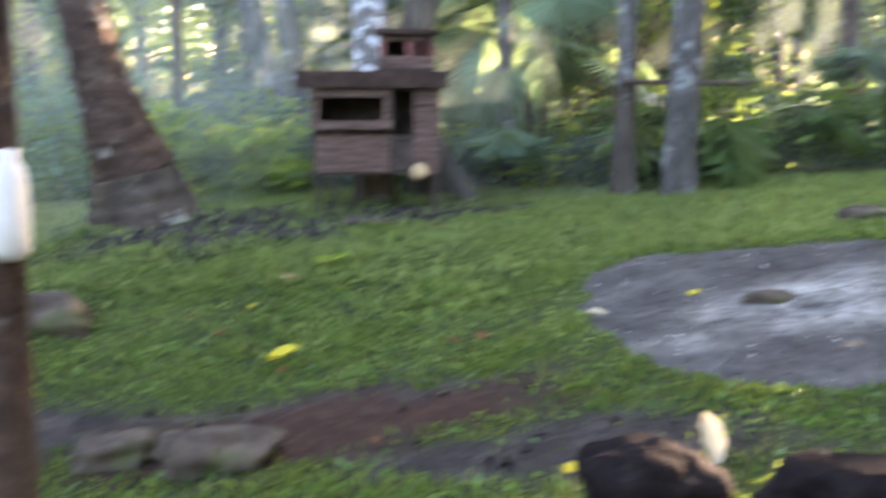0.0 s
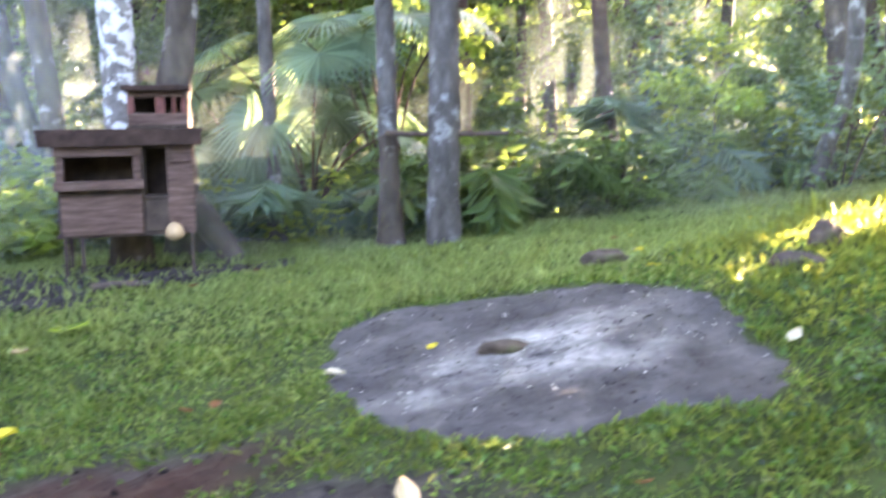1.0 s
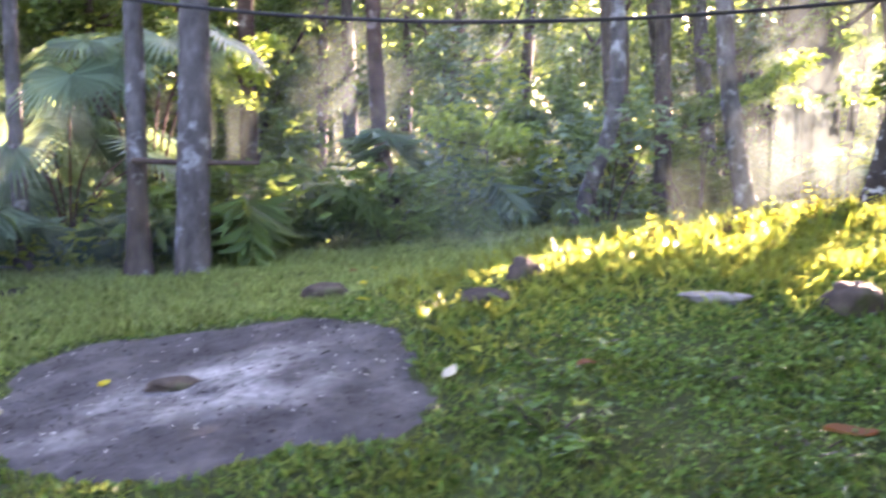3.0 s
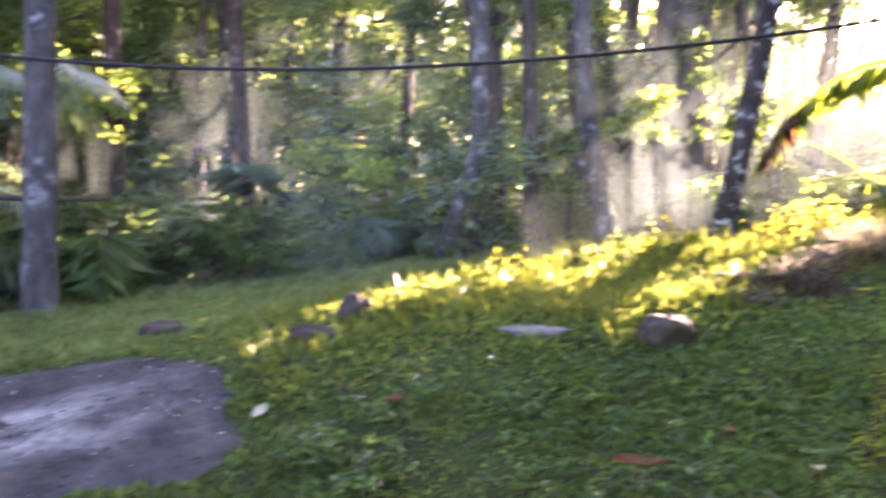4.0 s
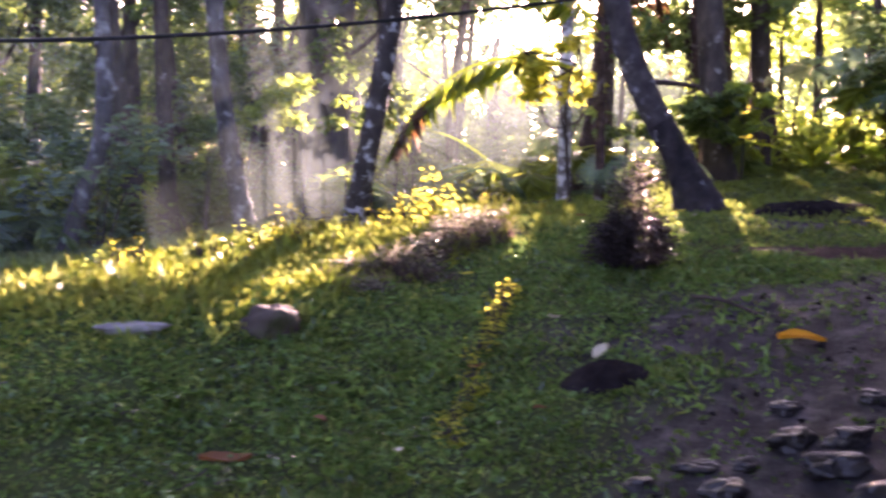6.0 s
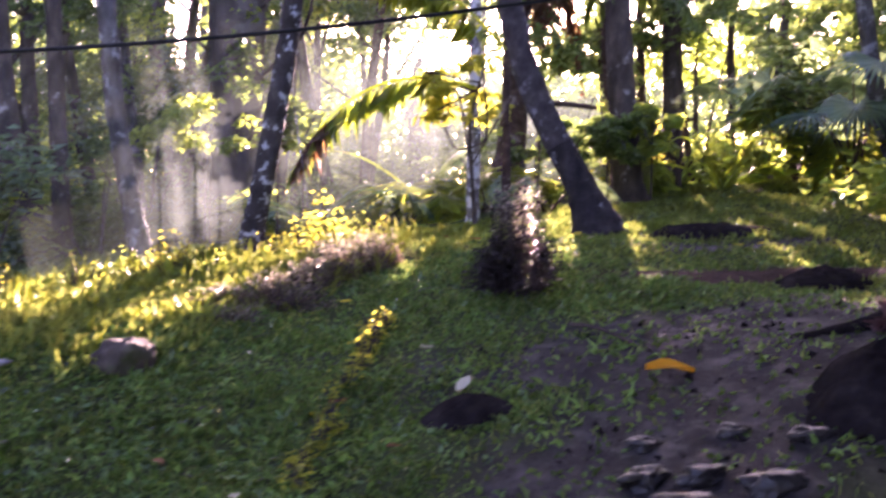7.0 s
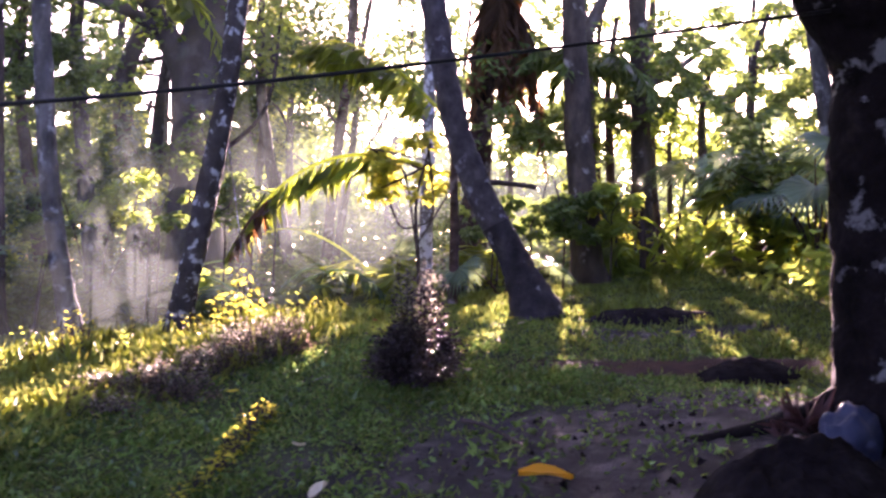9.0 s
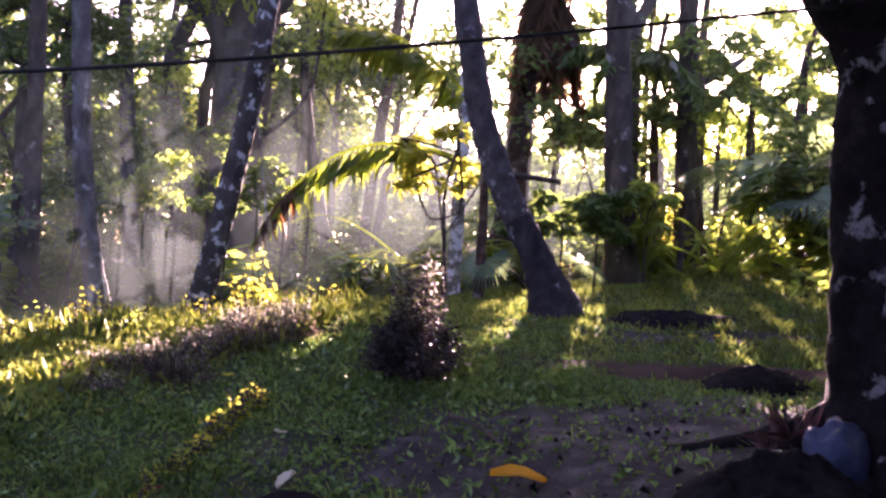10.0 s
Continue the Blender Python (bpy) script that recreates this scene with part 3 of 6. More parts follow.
def trunk_line(points, height, n=40, sway=0.12, seed=0):
    """Carries the seen stretch of a trunk on to its full height."""
    p = np.asarray(points, float)
    d = (p[-1] - p[-2]) / np.linalg.norm(p[-1] - p[-2])
    d = d * 0.6 + np.array([0, 0, 0.4])
    d /= np.linalg.norm(d)
    q = [p[0] - np.array([0, 0, 0.25]), *p]
    if height > p[-1][2]:
        k = (height - p[-1][2]) / d[2]
        q += [p[-1] + d * k * 0.5, p[-1] + d * k + np.array([sway, -sway, 0])]
    return smooth_line(q, n)


def palm_tree(label, points, radius, height, material, seed, flare=1.6, fronds=9, foot=None, skirt=0.75, name="palm_tree", group="palm trunks of the grove"):
    rng = np.random.RandomState(seed)
    base = np.asarray(points[0], float)
    tree = thing(name, label, "palm tree", tuple(base), group)
    line = trunk_line(points, height, 90, seed=seed) - base
    u = np.linspace(0, 1, len(line))
    low = np.clip(1 - (line[:, 2] + 0.1) / skirt, 0, 1)
    rad = radius * (1 - 0.35 * u) * (1 + (flare - 1) * low ** 1.6)
    if foot:
        k = int(np.searchsorted(line[:, 2], foot[0]))
        part("trunk_foot", from_arrays("trunk_foot", *tube_arrays(line[:k + 1], rad[:k + 1] * 1.01, 18, 0.10, 0.05 * radius, 0.13, seed), foot[1], True), tree, "dark lower bark")
    else:
        k = 0
    part("trunk", from_arrays("trunk", *tube_arrays(line[k:], rad[k:], 18, 0.10, 0.05 * radius, 0.13, seed), material, True), tree)
    for i in range(fronds):
        frond("frond", tree, line[-1], 2 * math.pi * i / fronds + rng.rand(), 2.6 + 0.8 * rng.rand(), 0.15 + 0.6 * rng.rand(), 0.55 + 0.3 * rng.rand(), rng, M_FROND, pairs=26, leaflet=0.7, width=0.05)
    return tree


def limb(line, r0, r1, seed):
    return tri(*tube_arrays(line, np.linspace(r0, r1, len(line)), 8, 0.15, seed=seed))


def leaf_tree(label, points, radius, height, material, leaf, seed, crown=(2.2, 2.2, 2.0), leaves=5000, size=0.17, crown_z=None, name="tree", limbs=6, clumps=26, shaded=True):
    """A broadleaf tree: tapered trunk, limbs, and a crown of separate clumps of leaves."""
    rng = np.random.RandomState(seed)
    base = np.asarray(points[0], float)
    tree = thing(name, label, "tree", tuple(base), "trees of the grove")
    line = trunk_line(points, height, 40, seed=seed) - base
    u = np.linspace(0, 1, len(line))
    low = np.clip(1 - (line[:, 2] + 0.1) / 0.6, 0, 1)
    part("trunk", from_arrays("trunk", *tube_arrays(line, radius * (1 - 0.6 * u) * (1 + 0.5 * low ** 2), 14, 0.14, seed=seed), material, True), tree)
    cz = height - base[2] if crown_z is None else crown_z
    mid = np.array([np.interp(cz, line[:, 2], line[:, 0]), np.interp(cz, line[:, 2], line[:, 1]), cz])
    tips = mid + blob(rng, clumps, crown, 0.3)
    for i in range(limbs):
        a = line[int(len(line) * (0.45 + 0.5 * rng.rand()))]
        b = tips[i % clumps]
        if shaded and sunlit(np.array([a * 0.3 + b * 0.7, b]) + base).any():
            continue
        part("limb", from_arrays("limb", *limb(smooth_line([a, (a + b) / 2 + rng.normal(size=3) * 0.2, b], 9), radius * 0.32, 0.015, seed + i), material, True), tree)
    own = tips[rng.randint(clumps, size=leaves)]
    at = own + blob(rng, leaves, (0.30 * crown[0], 0.30 * crown[1], 0.24 * crown[2]), 0.1)
    if shaded:
        at = at[~sunlit(at + base)]
    me = from_arrays("crown", *leaf_arrays(at, hang(rng, len(at), -0.1), size * (0.7 + 0.6 * rng.rand(len(at))), size * 0.5, rng), leaf)
    part("crown", me, tree)
    return tree


def shrub(label, x, y, height, width, leaf, seed, leaves=2600, size=0.14, name="shrub", lift=0.2, group="undergrowth shrubs", shaded=True):
    """Several stems from one foot, each with its clumps of leaves."""
    rng = np.random.RandomState(seed)
    z = land_at(x, y) - 0.05
    bush = thing(name, label, "shrub", (x, y, z), group)
    tips = []
    for i in range(9):
        a = 2 * math.pi * rng.rand()
        r = width * 0.5 * rng.rand() ** 0.5
        top = np.array([r * math.cos(a), r * math.sin(a), height * (0.45 + 0.5 * rng.rand())])
        if shaded and i > 2 and sunlit(np.array([top, top * 0.6]) + np.array([x, y, z])).any():
            continue
        part("stem", from_arrays("stem", *limb(smooth_line([(0.15 * top[0], 0.15 * top[1], 0), (0.5 * top[0], 0.5 * top[1], 0.55 * top[2]), top], 7), 0.006 + 0.008 * height, 0.003, seed + i), M_BARK_DARK, True), bush)
        tips += [top, top * np.array([1.15, 1.15, 0.6]), top * np.array([0.8, 0.8, 0.35])]
    tips = np.array(tips)
    at = tips[rng.randint(len(tips), size=leaves)] + blob(rng, leaves, (0.24 * width, 0.24 * width, 0.20 * height), 0.1)
    at[:, 2] = np.maximum(at[:, 2], 0.06)
    if shaded:
        at = at[~sunlit(at + np.array([x, y, z]))]
    me = from_arrays("leaves", *leaf_arrays(at, hang(rng, len(at), lift), size * (0.6 + 0.8 * rng.rand(len(at))), size * 0.45, rng), leaf)
    part("foliage", me, bush)
    return bush


def young_palm(label, x, y, length, count, seed, leaf=None, spread=2 * math.pi, start=0.0, rise=0.95, z0=0.0, droop=0.75):
    rng = np.random.RandomState(seed)
    z = land_at(x, y) + z0
    plant = thing("young_palm", label, "palm", (x, y, z), "young palms of the undergrowth")
    for i in range(count):
        frond("frond", plant, (0, 0, 0), start + spread * i / count + 0.3 * rng.rand(), length * (0.8 + 0.4 * rng.rand()), rise * (0.7 + 0.5 * rng.rand()), droop * (0.8 + 0.4 * rng.rand()), rng, leaf or M_FROND, pairs=36, leaflet=0.30 * length, width=0.045)
    return plant


def fan_palm(label, x, y, stem, count, seed, size=0.62):
    """A fan palm: long stalks, each with a pleated wheel of narrow blades that tips over."""
    rng = np.random.RandomState(seed)
    z = land_at(x, y)
    plant = thing("fan_palm", label, "palm", (x, y, z))
    for i in range(count):
        a = 2 * math.pi * i / count + 0.5 * rng.rand()
        reach = 0.35 + 0.75 * rng.rand()
        tip = np.array([reach * math.cos(a), reach * math.sin(a), stem * (0.5 + 0.55 * rng.rand())])
        if sunlit(tip[None] + np.array([[x, y, z]]))[0] and x < 14:
            continue
        part("stalk", from_arrays("stalk", *tube_arrays(smooth_line([(0, 0, 0), tip * np.array([0.35, 0.35, 0.65]), tip], 8), np.linspace(0.02, 0.008, 8), 5), M_BARK_BROWN, True), plant)
        n = 38
        w = np.linspace(-2.55, 2.55, n)
        tilt = rng.uniform(0.2, 0.9)
        out = np.array([math.cos(a) * math.cos(tilt), math.sin(a) * math.cos(tilt), -math.sin(tilt)])
        side = np.array([-math.sin(a), math.cos(a), 0.15 * rng.normal()])
        face = np.cross(out, side)
        way = out * np.cos(w)[:, None] + side * np.sin(w)[:, None]
        inner, outer = 0.55 * size, size * (0.9 + 0.15 * rng.rand(n))
        v, f = [], []
        for k in range(n):
            across = -out * math.sin(w[k]) + side * math.cos(w[k])
            half = 0.5 * inner * 5.1 / n
            b = tip + way[k] * inner
            v += [tip, b + across * half * 0.95, b + face * 0.012, b - across * half * 0.95, tip + way[k] * outer[k] + np.array([0, 0, -0.22 * size])]
            m = 5 * k
            f += [(m, m + 1, m + 2), (m, m + 2, m + 3), (m + 1, m + 4, m + 2), (m + 2, m + 4, m + 3)]
        part("fan", from_arrays("fan", v, f, M_LEAF_BLUE), plant)
    return plant


# ---- the palms and trees that stand round the lawn ----
palm_tree("stout leaning coconut palm with flared brown base", [(-2.36, 7.92, 0.36), (-2.42, 7.90, 0.80), (-2.55, 7.86, 1.27), (-2.72, 7.80, 2.11)], 0.245, 9.5, M_BARK_BROWN, 1, 2.1, foot=(0.42, M_BARK_DARK), skirt=1.5)
palm_tree("palm trunk blotched white with lichen behind the hutch", [(-0.60, 8.83, 0.44), (-0.62, 8.83, 1.64), (-0.64, 8.83, 2.64)], 0.165, 10.5, M_BARK_PALE, 2, 1.3, foot=(1.05, M_BARK_DARK))
leaf_tree("dark leaning trunk behind the wooden hutch", [(-0.16, 9.25, 0.42), (-0.25, 9.25, 1.73), (-0.12, 9.26, 2.69)], 0.21, 9.0, M_BARK_DARK, M_LEAF_DEEP, 3)
palm_tree("slender dark palm trunk in hazy shade", [(-1.62, 11.88, 0.4), (-1.73, 11.87, 1.7), (-1.84, 11.85, 3.04)], 0.15, 10, M_BARK_DARK, 4)
palm_tree("leaning palm trunk pale with lichen near its foot", [(-1.72, 12.36, 0.4), (-2.03, 12.32, 1.52), (-2.31, 12.26, 2.72)], 0.14, 10, M_BARK_GREY, 5)
palm_tree("thin palm trunk in hazy shade", [(-3.04, 11.62, 0.40), (-3.02, 11.63, 1.64), (-3.0, 11.63, 2.84)], 0.085, 9, M_BARK_BROWN, 6)
palm_tree("thin far palm trunk in hazy shade", [(-2.94, 13.71, 0.35), (-2.97, 13.71, 2.02), (-2.99, 13.7, 3.09)], 0.10, 9, M_BARK_GREY, 7)
palm_tree("slender grey palm trunk beside the fan palm", [(0.63, 9.67, 0.44), (0.59, 9.67, 1.84), (0.57, 9.67, 2.76)], 0.08, 8, M_BARK_GREY, 8)
palm_tree("pale grey upright palm trunk with a crossbar", [(1.60, 8.93, 0.52), (1.60, 8.93, 2.1), (1.59, 8.93, 3.04)], 0.098, 9.5, M_BARK_GREY, 9, foot=(0.9, M_BARK_DARK))
palm_tree("stout upright coconut trunk blotched with lichen", [(2.03, 8.68, 0.53), (2.06, 8.68, 1.86), (2.08, 8.68, 3.02)], 0.155, 10.5, M_BARK_GREY, 10, 1.15)
palm_tree("slim palm trunk with a bowed foot", [(4.40, 10.45, 0.55), (4.24, 10.49, 1.27), (4.15, 10.51, 1.94), (4.09, 10.52, 3.09), (4.08, 10.52, 3.44)], 0.10, 9, M_BARK_BROWN, 11)
palm_tree("brown palm trunk deep in the undergrowth", [(3.07, 12.68, 0.55), (3.05, 12.69, 1.65), (3.02, 12.69, 3.73)], 0.13, 9, M_BARK_BROWN, 12)
palm_tree("pale trunk with a strongly bent foot", [(6.20, 9.87, 0.77), (6.36, 9.80, 1.35), (6.54, 9.7, 2.0), (6.58, 9.68, 2.8), (6.56, 9.69, 3.45)], 0.10, 10, M_BARK_GREY, 13, 1.15)
leaf_tree("dark trunk in the deep shade", [(7.59, 11.4, 0.75), (7.53, 11.43, 1.97), (7.43, 11.48, 3.37)], 0.22, 8.5, M_BARK_DARK, M_LEAF_DEEP, 14, leaves=4200)
palm_tree("tall pale trunk in slanting sun haze", [(8.21, 9.60, 0.85), (8.01, 9.73, 2.28), (7.91, 9.79, 3.77)], 0.12, 11, M_BARK_GREY, 15)
palm_tree("leaning lichen-blotched palm on the sunlit crest", [(8.44, 7.93, 1.05), (8.64, 7.78, 2.31), (8.82, 7.63, 3.76)], 0.125, 10, M_BARK_BLOTCH, 16, 1.2)
palm_tree("thin far trunk behind the arching frond", [(13.55, 12.12, 1.2), (13.66, 12.02, 3.22), (13.82, 11.87, 5.09)], 0.10, 10, M_BARK_BROWN, 17)
palm_tree("slender white-blotched upright trunk", [(11.97, 8.14, 1.38), (11.99, 8.13, 2.84), (12.0, 8.12, 4.26)], 0.09, 11, M_BARK_PALE, 18, 1.1)
palm_tree("leaning coconut palm with swollen dark base", [(10.34, 5.00, 1.24), (10.24, 5.15, 1.73), (10.0, 5.5, 2.58), (9.83, 5.72, 3.6)], 0.150, 10, M_BARK_MAUVE, 20, 2.2, foot=(0.85, M_BARK_FOOT))
leaf_tree("tall dark trunk before the sun with a side limb", [(14.01, 7.18, 1.55), (13.95, 7.27, 3.03), (13.88, 7.35, 5.22)], 0.245, 10.5, M_BARK_DARK, M_LEAF_DEEP, 21, leaves=3000, crown_z=8.0)
palm_tree("dark mast-like trunk against bright sky", [(16.9, 8.28, 1.7), (16.87, 8.33, 4.72), (16.84, 8.37, 6.08)], 0.18, 12, M_BARK_DARK, 22)
palm_tree("slim grey trunk beside the leafy thicket", [(14.5, 3.75, 1.65), (14.37, 4.03, 2.69), (14.25, 4.3, 4.8)], 0.11, 10, M_BARK_GREY, 23)
palm_tree("thin pale trunk under drooping palm crown", [(10.65, 14.06, 0.84), (10.46, 14.15, 3.24), (10.34, 14.2, 4.8)], 0.14, 6.3, M_BARK_GREY, 24)
palm_tree("slim trunk at the lawn's far side in haze", [(7.92, 10.95, 0.8), (7.89, 10.96, 2.16), (7.87, 10.97, 3.4)], 0.12, 9.5, M_BARK_DARK, 25)


for i, (x, y, r) in enumerate(((-0.9, 12.6, 1.9), (1.2, 13.4, 1.9), (-2.6, 13.2, 1.7))):
    leaf_tree("shady tree with a dense dark crown behind the hutch", [(x, y, 0.4), (x + 0.1, y, 1.8), (x, y, 3.0)], 0.11, 5.4, M_BARK_DARK, M_LEAF_DEEP, 36 + i, crown=(r, r, 1.5), leaves=8000, size=0.13, crown_z=3.5, limbs=8, clumps=34, shaded=False)


def forked_tree():
    """The thickest tree: a broad bole with a swollen fork, one limb sweeping out and up beside it."""
    rng = np.random.RandomState(31)
    base = np.array([BOLE[0], BOLE[1], 0.9])
    tree = thing("forked_tree", "massive grey-brown tree that forks into heavy limbs", "tree", tuple(base))
    across, away = np.array([0.86, -0.50, 0.0]), np.array([0.50, 0.86, 0.0])
    up = np.array([0, 0, 1.0])

    def run(*pts):
        return [across * a + away * b + up * c for a, b, c in pts]

    line = smooth_line(run((0.0, 0, -0.3), (-0.02, 0, 1.2), (0.0, 0, 2.6), (0.05, 0, 3.8), (0.16, 0, 4.7), (0.30, 0.1, 6.2), (0.4, 0.2, 8.0)), 44)
    rad = np.interp(line[:, 2], [-0.3, 0.4, 1.6, 3.0, 3.6, 4.2, 4.8, 6.2, 8.0], [0.62, 0.47, 0.42, 0.42, 0.46, 0.46, 0.36, 0.28, 0.20])
    part("trunk", from_arrays("trunk", *tube_arrays(line, rad, 22, 0.10, seed=31), M_BARK_BOLE, True), tree)
    tips = []
    for i, (pts, r) in enumerate((
            (((-0.15, 0, 3.7), (-0.42, 0, 4.35), (-0.75, 0.1, 4.95), (-1.3, 0.2, 5.9), (-1.6, 0.2, 7.4)), 0.24),
            (((0.3, 0, 4.6), (0.8, 0.1, 5.3), (1.4, 0.2, 6.6), (1.7, 0.4, 8.0)), 0.20),
            (((-0.5, 0, 4.5), (-1.2, -0.3, 4.8), (-2.1, -0.5, 5.0), (-3.0, -0.6, 5.6)), 0.12),
            (((0.3, 0.1, 6.0), (-0.3, 0.4, 7.4), (-0.6, 0.6, 8.8)), 0.16))):
        limb_line = smooth_line(run(*pts), 18)
        part("limb", from_arrays("limb", *tube_arrays(limb_line, np.linspace(r, 0.35 * r, 18), 12, 0.12, seed=31 + i), M_BARK_BOLE, True), tree)
        tips += [limb_line[-1] + rng.normal(size=3) * np.array([0.9, 0.9, 0.5]) for _ in range(6)]
    tips = np.array(tips)
    at = tips[rng.randint(len(tips), size=7000)] + blob(rng, 7000, (1.0, 1.0, 0.6), 0.1)
    at = at[~sunlit(at + base)]
    part("crown", from_arrays("crown", *leaf_arrays(at, hang(rng, len(at)), 0.16, 0.08, rng), M_LEAF_DEEP), tree)


BOLE = (11.87, 13.22)
forked_tree()


leaf_tree("dark stem that bends beside the massive tree", [(12.1, 15.6, 0.9), (12.11, 15.56, 2.83), (11.86, 15.7, 4.6), (12.05, 15.58, 5.7), (12.6, 15.3, 6.9)], 0.22, 9.0, M_BARK_BOLE, M_LEAF_DEEP, 33, leaves=3000, size=0.14, crown_z=6.9)


def wye_tree(label, base, fork, radius, limbs, seed, leaves=1500):
    """A slim tree whose stem parts in a clear fork: limbs as (sideways, away, height) ends."""
    rng = np.random.RandomState(seed)
    base = np.array(base)
    tree = thing("wye_tree", label, "tree", tuple(base), "trees of the grove")
    look_way = np.array([base[0] - 3.0, base[1] + 0.7, 0.0])
    look_way /= np.linalg.norm(look_way)
    side = np.array([look_way[1], -look_way[0], 0.0])
    line = smooth_line([(0, 0, -0.2), (0.03, 0, 0.5 * fork), (0, 0, fork)], 16)
    part("trunk", from_arrays("trunk", *tube_arrays(line, np.linspace(1.2 * radius, radius, 16), 12, 0.12, seed=seed), M_BARK_BOLE, True), tree)
    tips = []
    for i, (a, b, h) in enumerate(limbs):
        end = side * a + look_way * b + np.array([0, 0, h])
        mid = side * 0.62 * a + look_way * 0.5 * b + np.array([0, 0, fork + 0.42 * (h - fork)])
        part("limb", from_arrays("limb", *tube_arrays(smooth_line([(0, 0, fork - 0.15), mid, end], 14), np.linspace(0.75 * radius, 0.2 * radius, 14), 10, 0.12, seed=seed + i), M_BARK_BOLE, True), tree)
        tips += [end + rng.normal(size=3) * 0.5 for _ in range(4)] + [mid + rng.normal(size=3) * 0.5]
    tips = np.array(tips)
    at = tips[rng.randint(len(tips), size=leaves)] + blob(rng, leaves, (0.6, 0.6, 0.4), 0.1)
    at = at[~sunlit(at + base)]
    part("crown", from_arrays("crown", *leaf_arrays(at, hang(rng, len(at)), 0.15, 0.075, rng), M_LEAF_DEEP), tree)


wye_tree("dark stem with a high fork before bright sky", (19.35, 9.85, 1.5), 3.9, 0.16, ((-0.35, 0.1, 6.5), (0.15, 0, 6.6), (1.0, 0.2, 4.4), (-0.9, 0.1, 4.1)), 341)
wye_tree("dark forked stem deep in the grove", (14.6, 16.2, 0.9), 3.0, 0.19, ((-0.45, 0, 5.4), (0.7, 0.3, 5.6)), 345)
wye_tree("forked stem before the low sun", (16.3, 9.0, 1.4), 4.2, 0.15, ((0.9, 0, 7.0), (-0.3, 0.3, 7.5)), 351)


def right_tree():
    """The near dark tree at the edge of the lawn, its roots spreading over a hump."""
    base = np.array([7.985, 1.015, 0.98])
    tree = thing("near_tree", "thick dark tree with pale lichen patch and spreading roots", "tree", tuple(base))
    line = smooth_line([(0.02, 0, -0.25), (0.0, 0.0, 0.25), (-0.02, 0.01, 0.9), (-0.06, 0.02, 1.5), (-0.16, 0.08, 2.1), (-0.3, 0.2, 3.4), (-0.4, 0.3, 7.0)], 60)
    rad = np.interp(line[:, 2], [-0.25, 0.0, 0.25, 0.8, 1.3, 1.6, 1.75, 1.98, 2.4, 7.0], [0.42, 0.31, 0.25, 0.245, 0.25, 0.20, 0.21, 0.31, 0.29, 0.14])
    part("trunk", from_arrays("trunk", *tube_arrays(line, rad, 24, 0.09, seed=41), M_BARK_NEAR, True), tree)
    for to, r in (((-0.8, 0.35, -0.16), 0.08), ((-1.0, -0.05, -0.18), 0.09), ((0.5, 0.95, 0.0), 0.10), ((-0.6, 0.85, -0.02), 0.11), ((-1.1, -0.6, -0.22), 0.12)):
        to = np.array(to)
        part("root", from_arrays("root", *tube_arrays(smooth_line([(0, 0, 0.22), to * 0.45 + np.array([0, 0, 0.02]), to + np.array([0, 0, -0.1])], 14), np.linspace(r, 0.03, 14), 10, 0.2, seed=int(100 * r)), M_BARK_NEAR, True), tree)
    # Unseen crown, added wide and dense overhead to shade the near ground.
    rng = np.random.RandomState(42)
    tips = np.array([-2.2, -1.9, 4.5]) + blob(rng, 70, (6.0, 5.0, 1.0), 0.05)
    for i in range(9):
        part("limb", from_arrays("limb", *tube_arrays(smooth_line([line[38 + i], (line[38 + i] + tips[i]) / 2 + np.array([0, 0, 0.3]), tips[i]], 10), np.linspace(0.10, 0.02, 10), 8, 0.15, seed=i), M_BARK_NEAR, True), tree)
    at = tips[rng.randint(70, size=26000)] + blob(rng, 26000, (1.1, 1.1, 0.5), 0.1)
    at = at[~sunlit(at + base)]
    part("crown", from_arrays("crown", *leaf_arrays(at, hang(rng, len(at)), 0.34, 0.18, rng), M_LEAF_DEEP), tree)


right_tree()

# ---- the thicket behind the lawn ----
CENTRE = (2.0, -0.3)


def polar(az, d):
    return CENTRE[0] + d * math.sin(radians(az)), CENTRE[1] + d * math.cos(radians(az))


def before_bole(x, y, r):
    """True for what would stand in front of the great forked tree."""
    dx, dy = x - 2.6, y + 0.6
    along = dx * 0.567 + dy * 0.824
    return 10.5 < along < 18.0 and abs(dx * 0.824 - dy * 0.567) < 0.6 + 0.6 * r


def clear_of_sun(x, y, r):
    """Keeps plants off the lawn itself."""
    return not (-4.5 < x < 13 and -1 < y < 8.4 + 0.12 * x) or x > 12.4


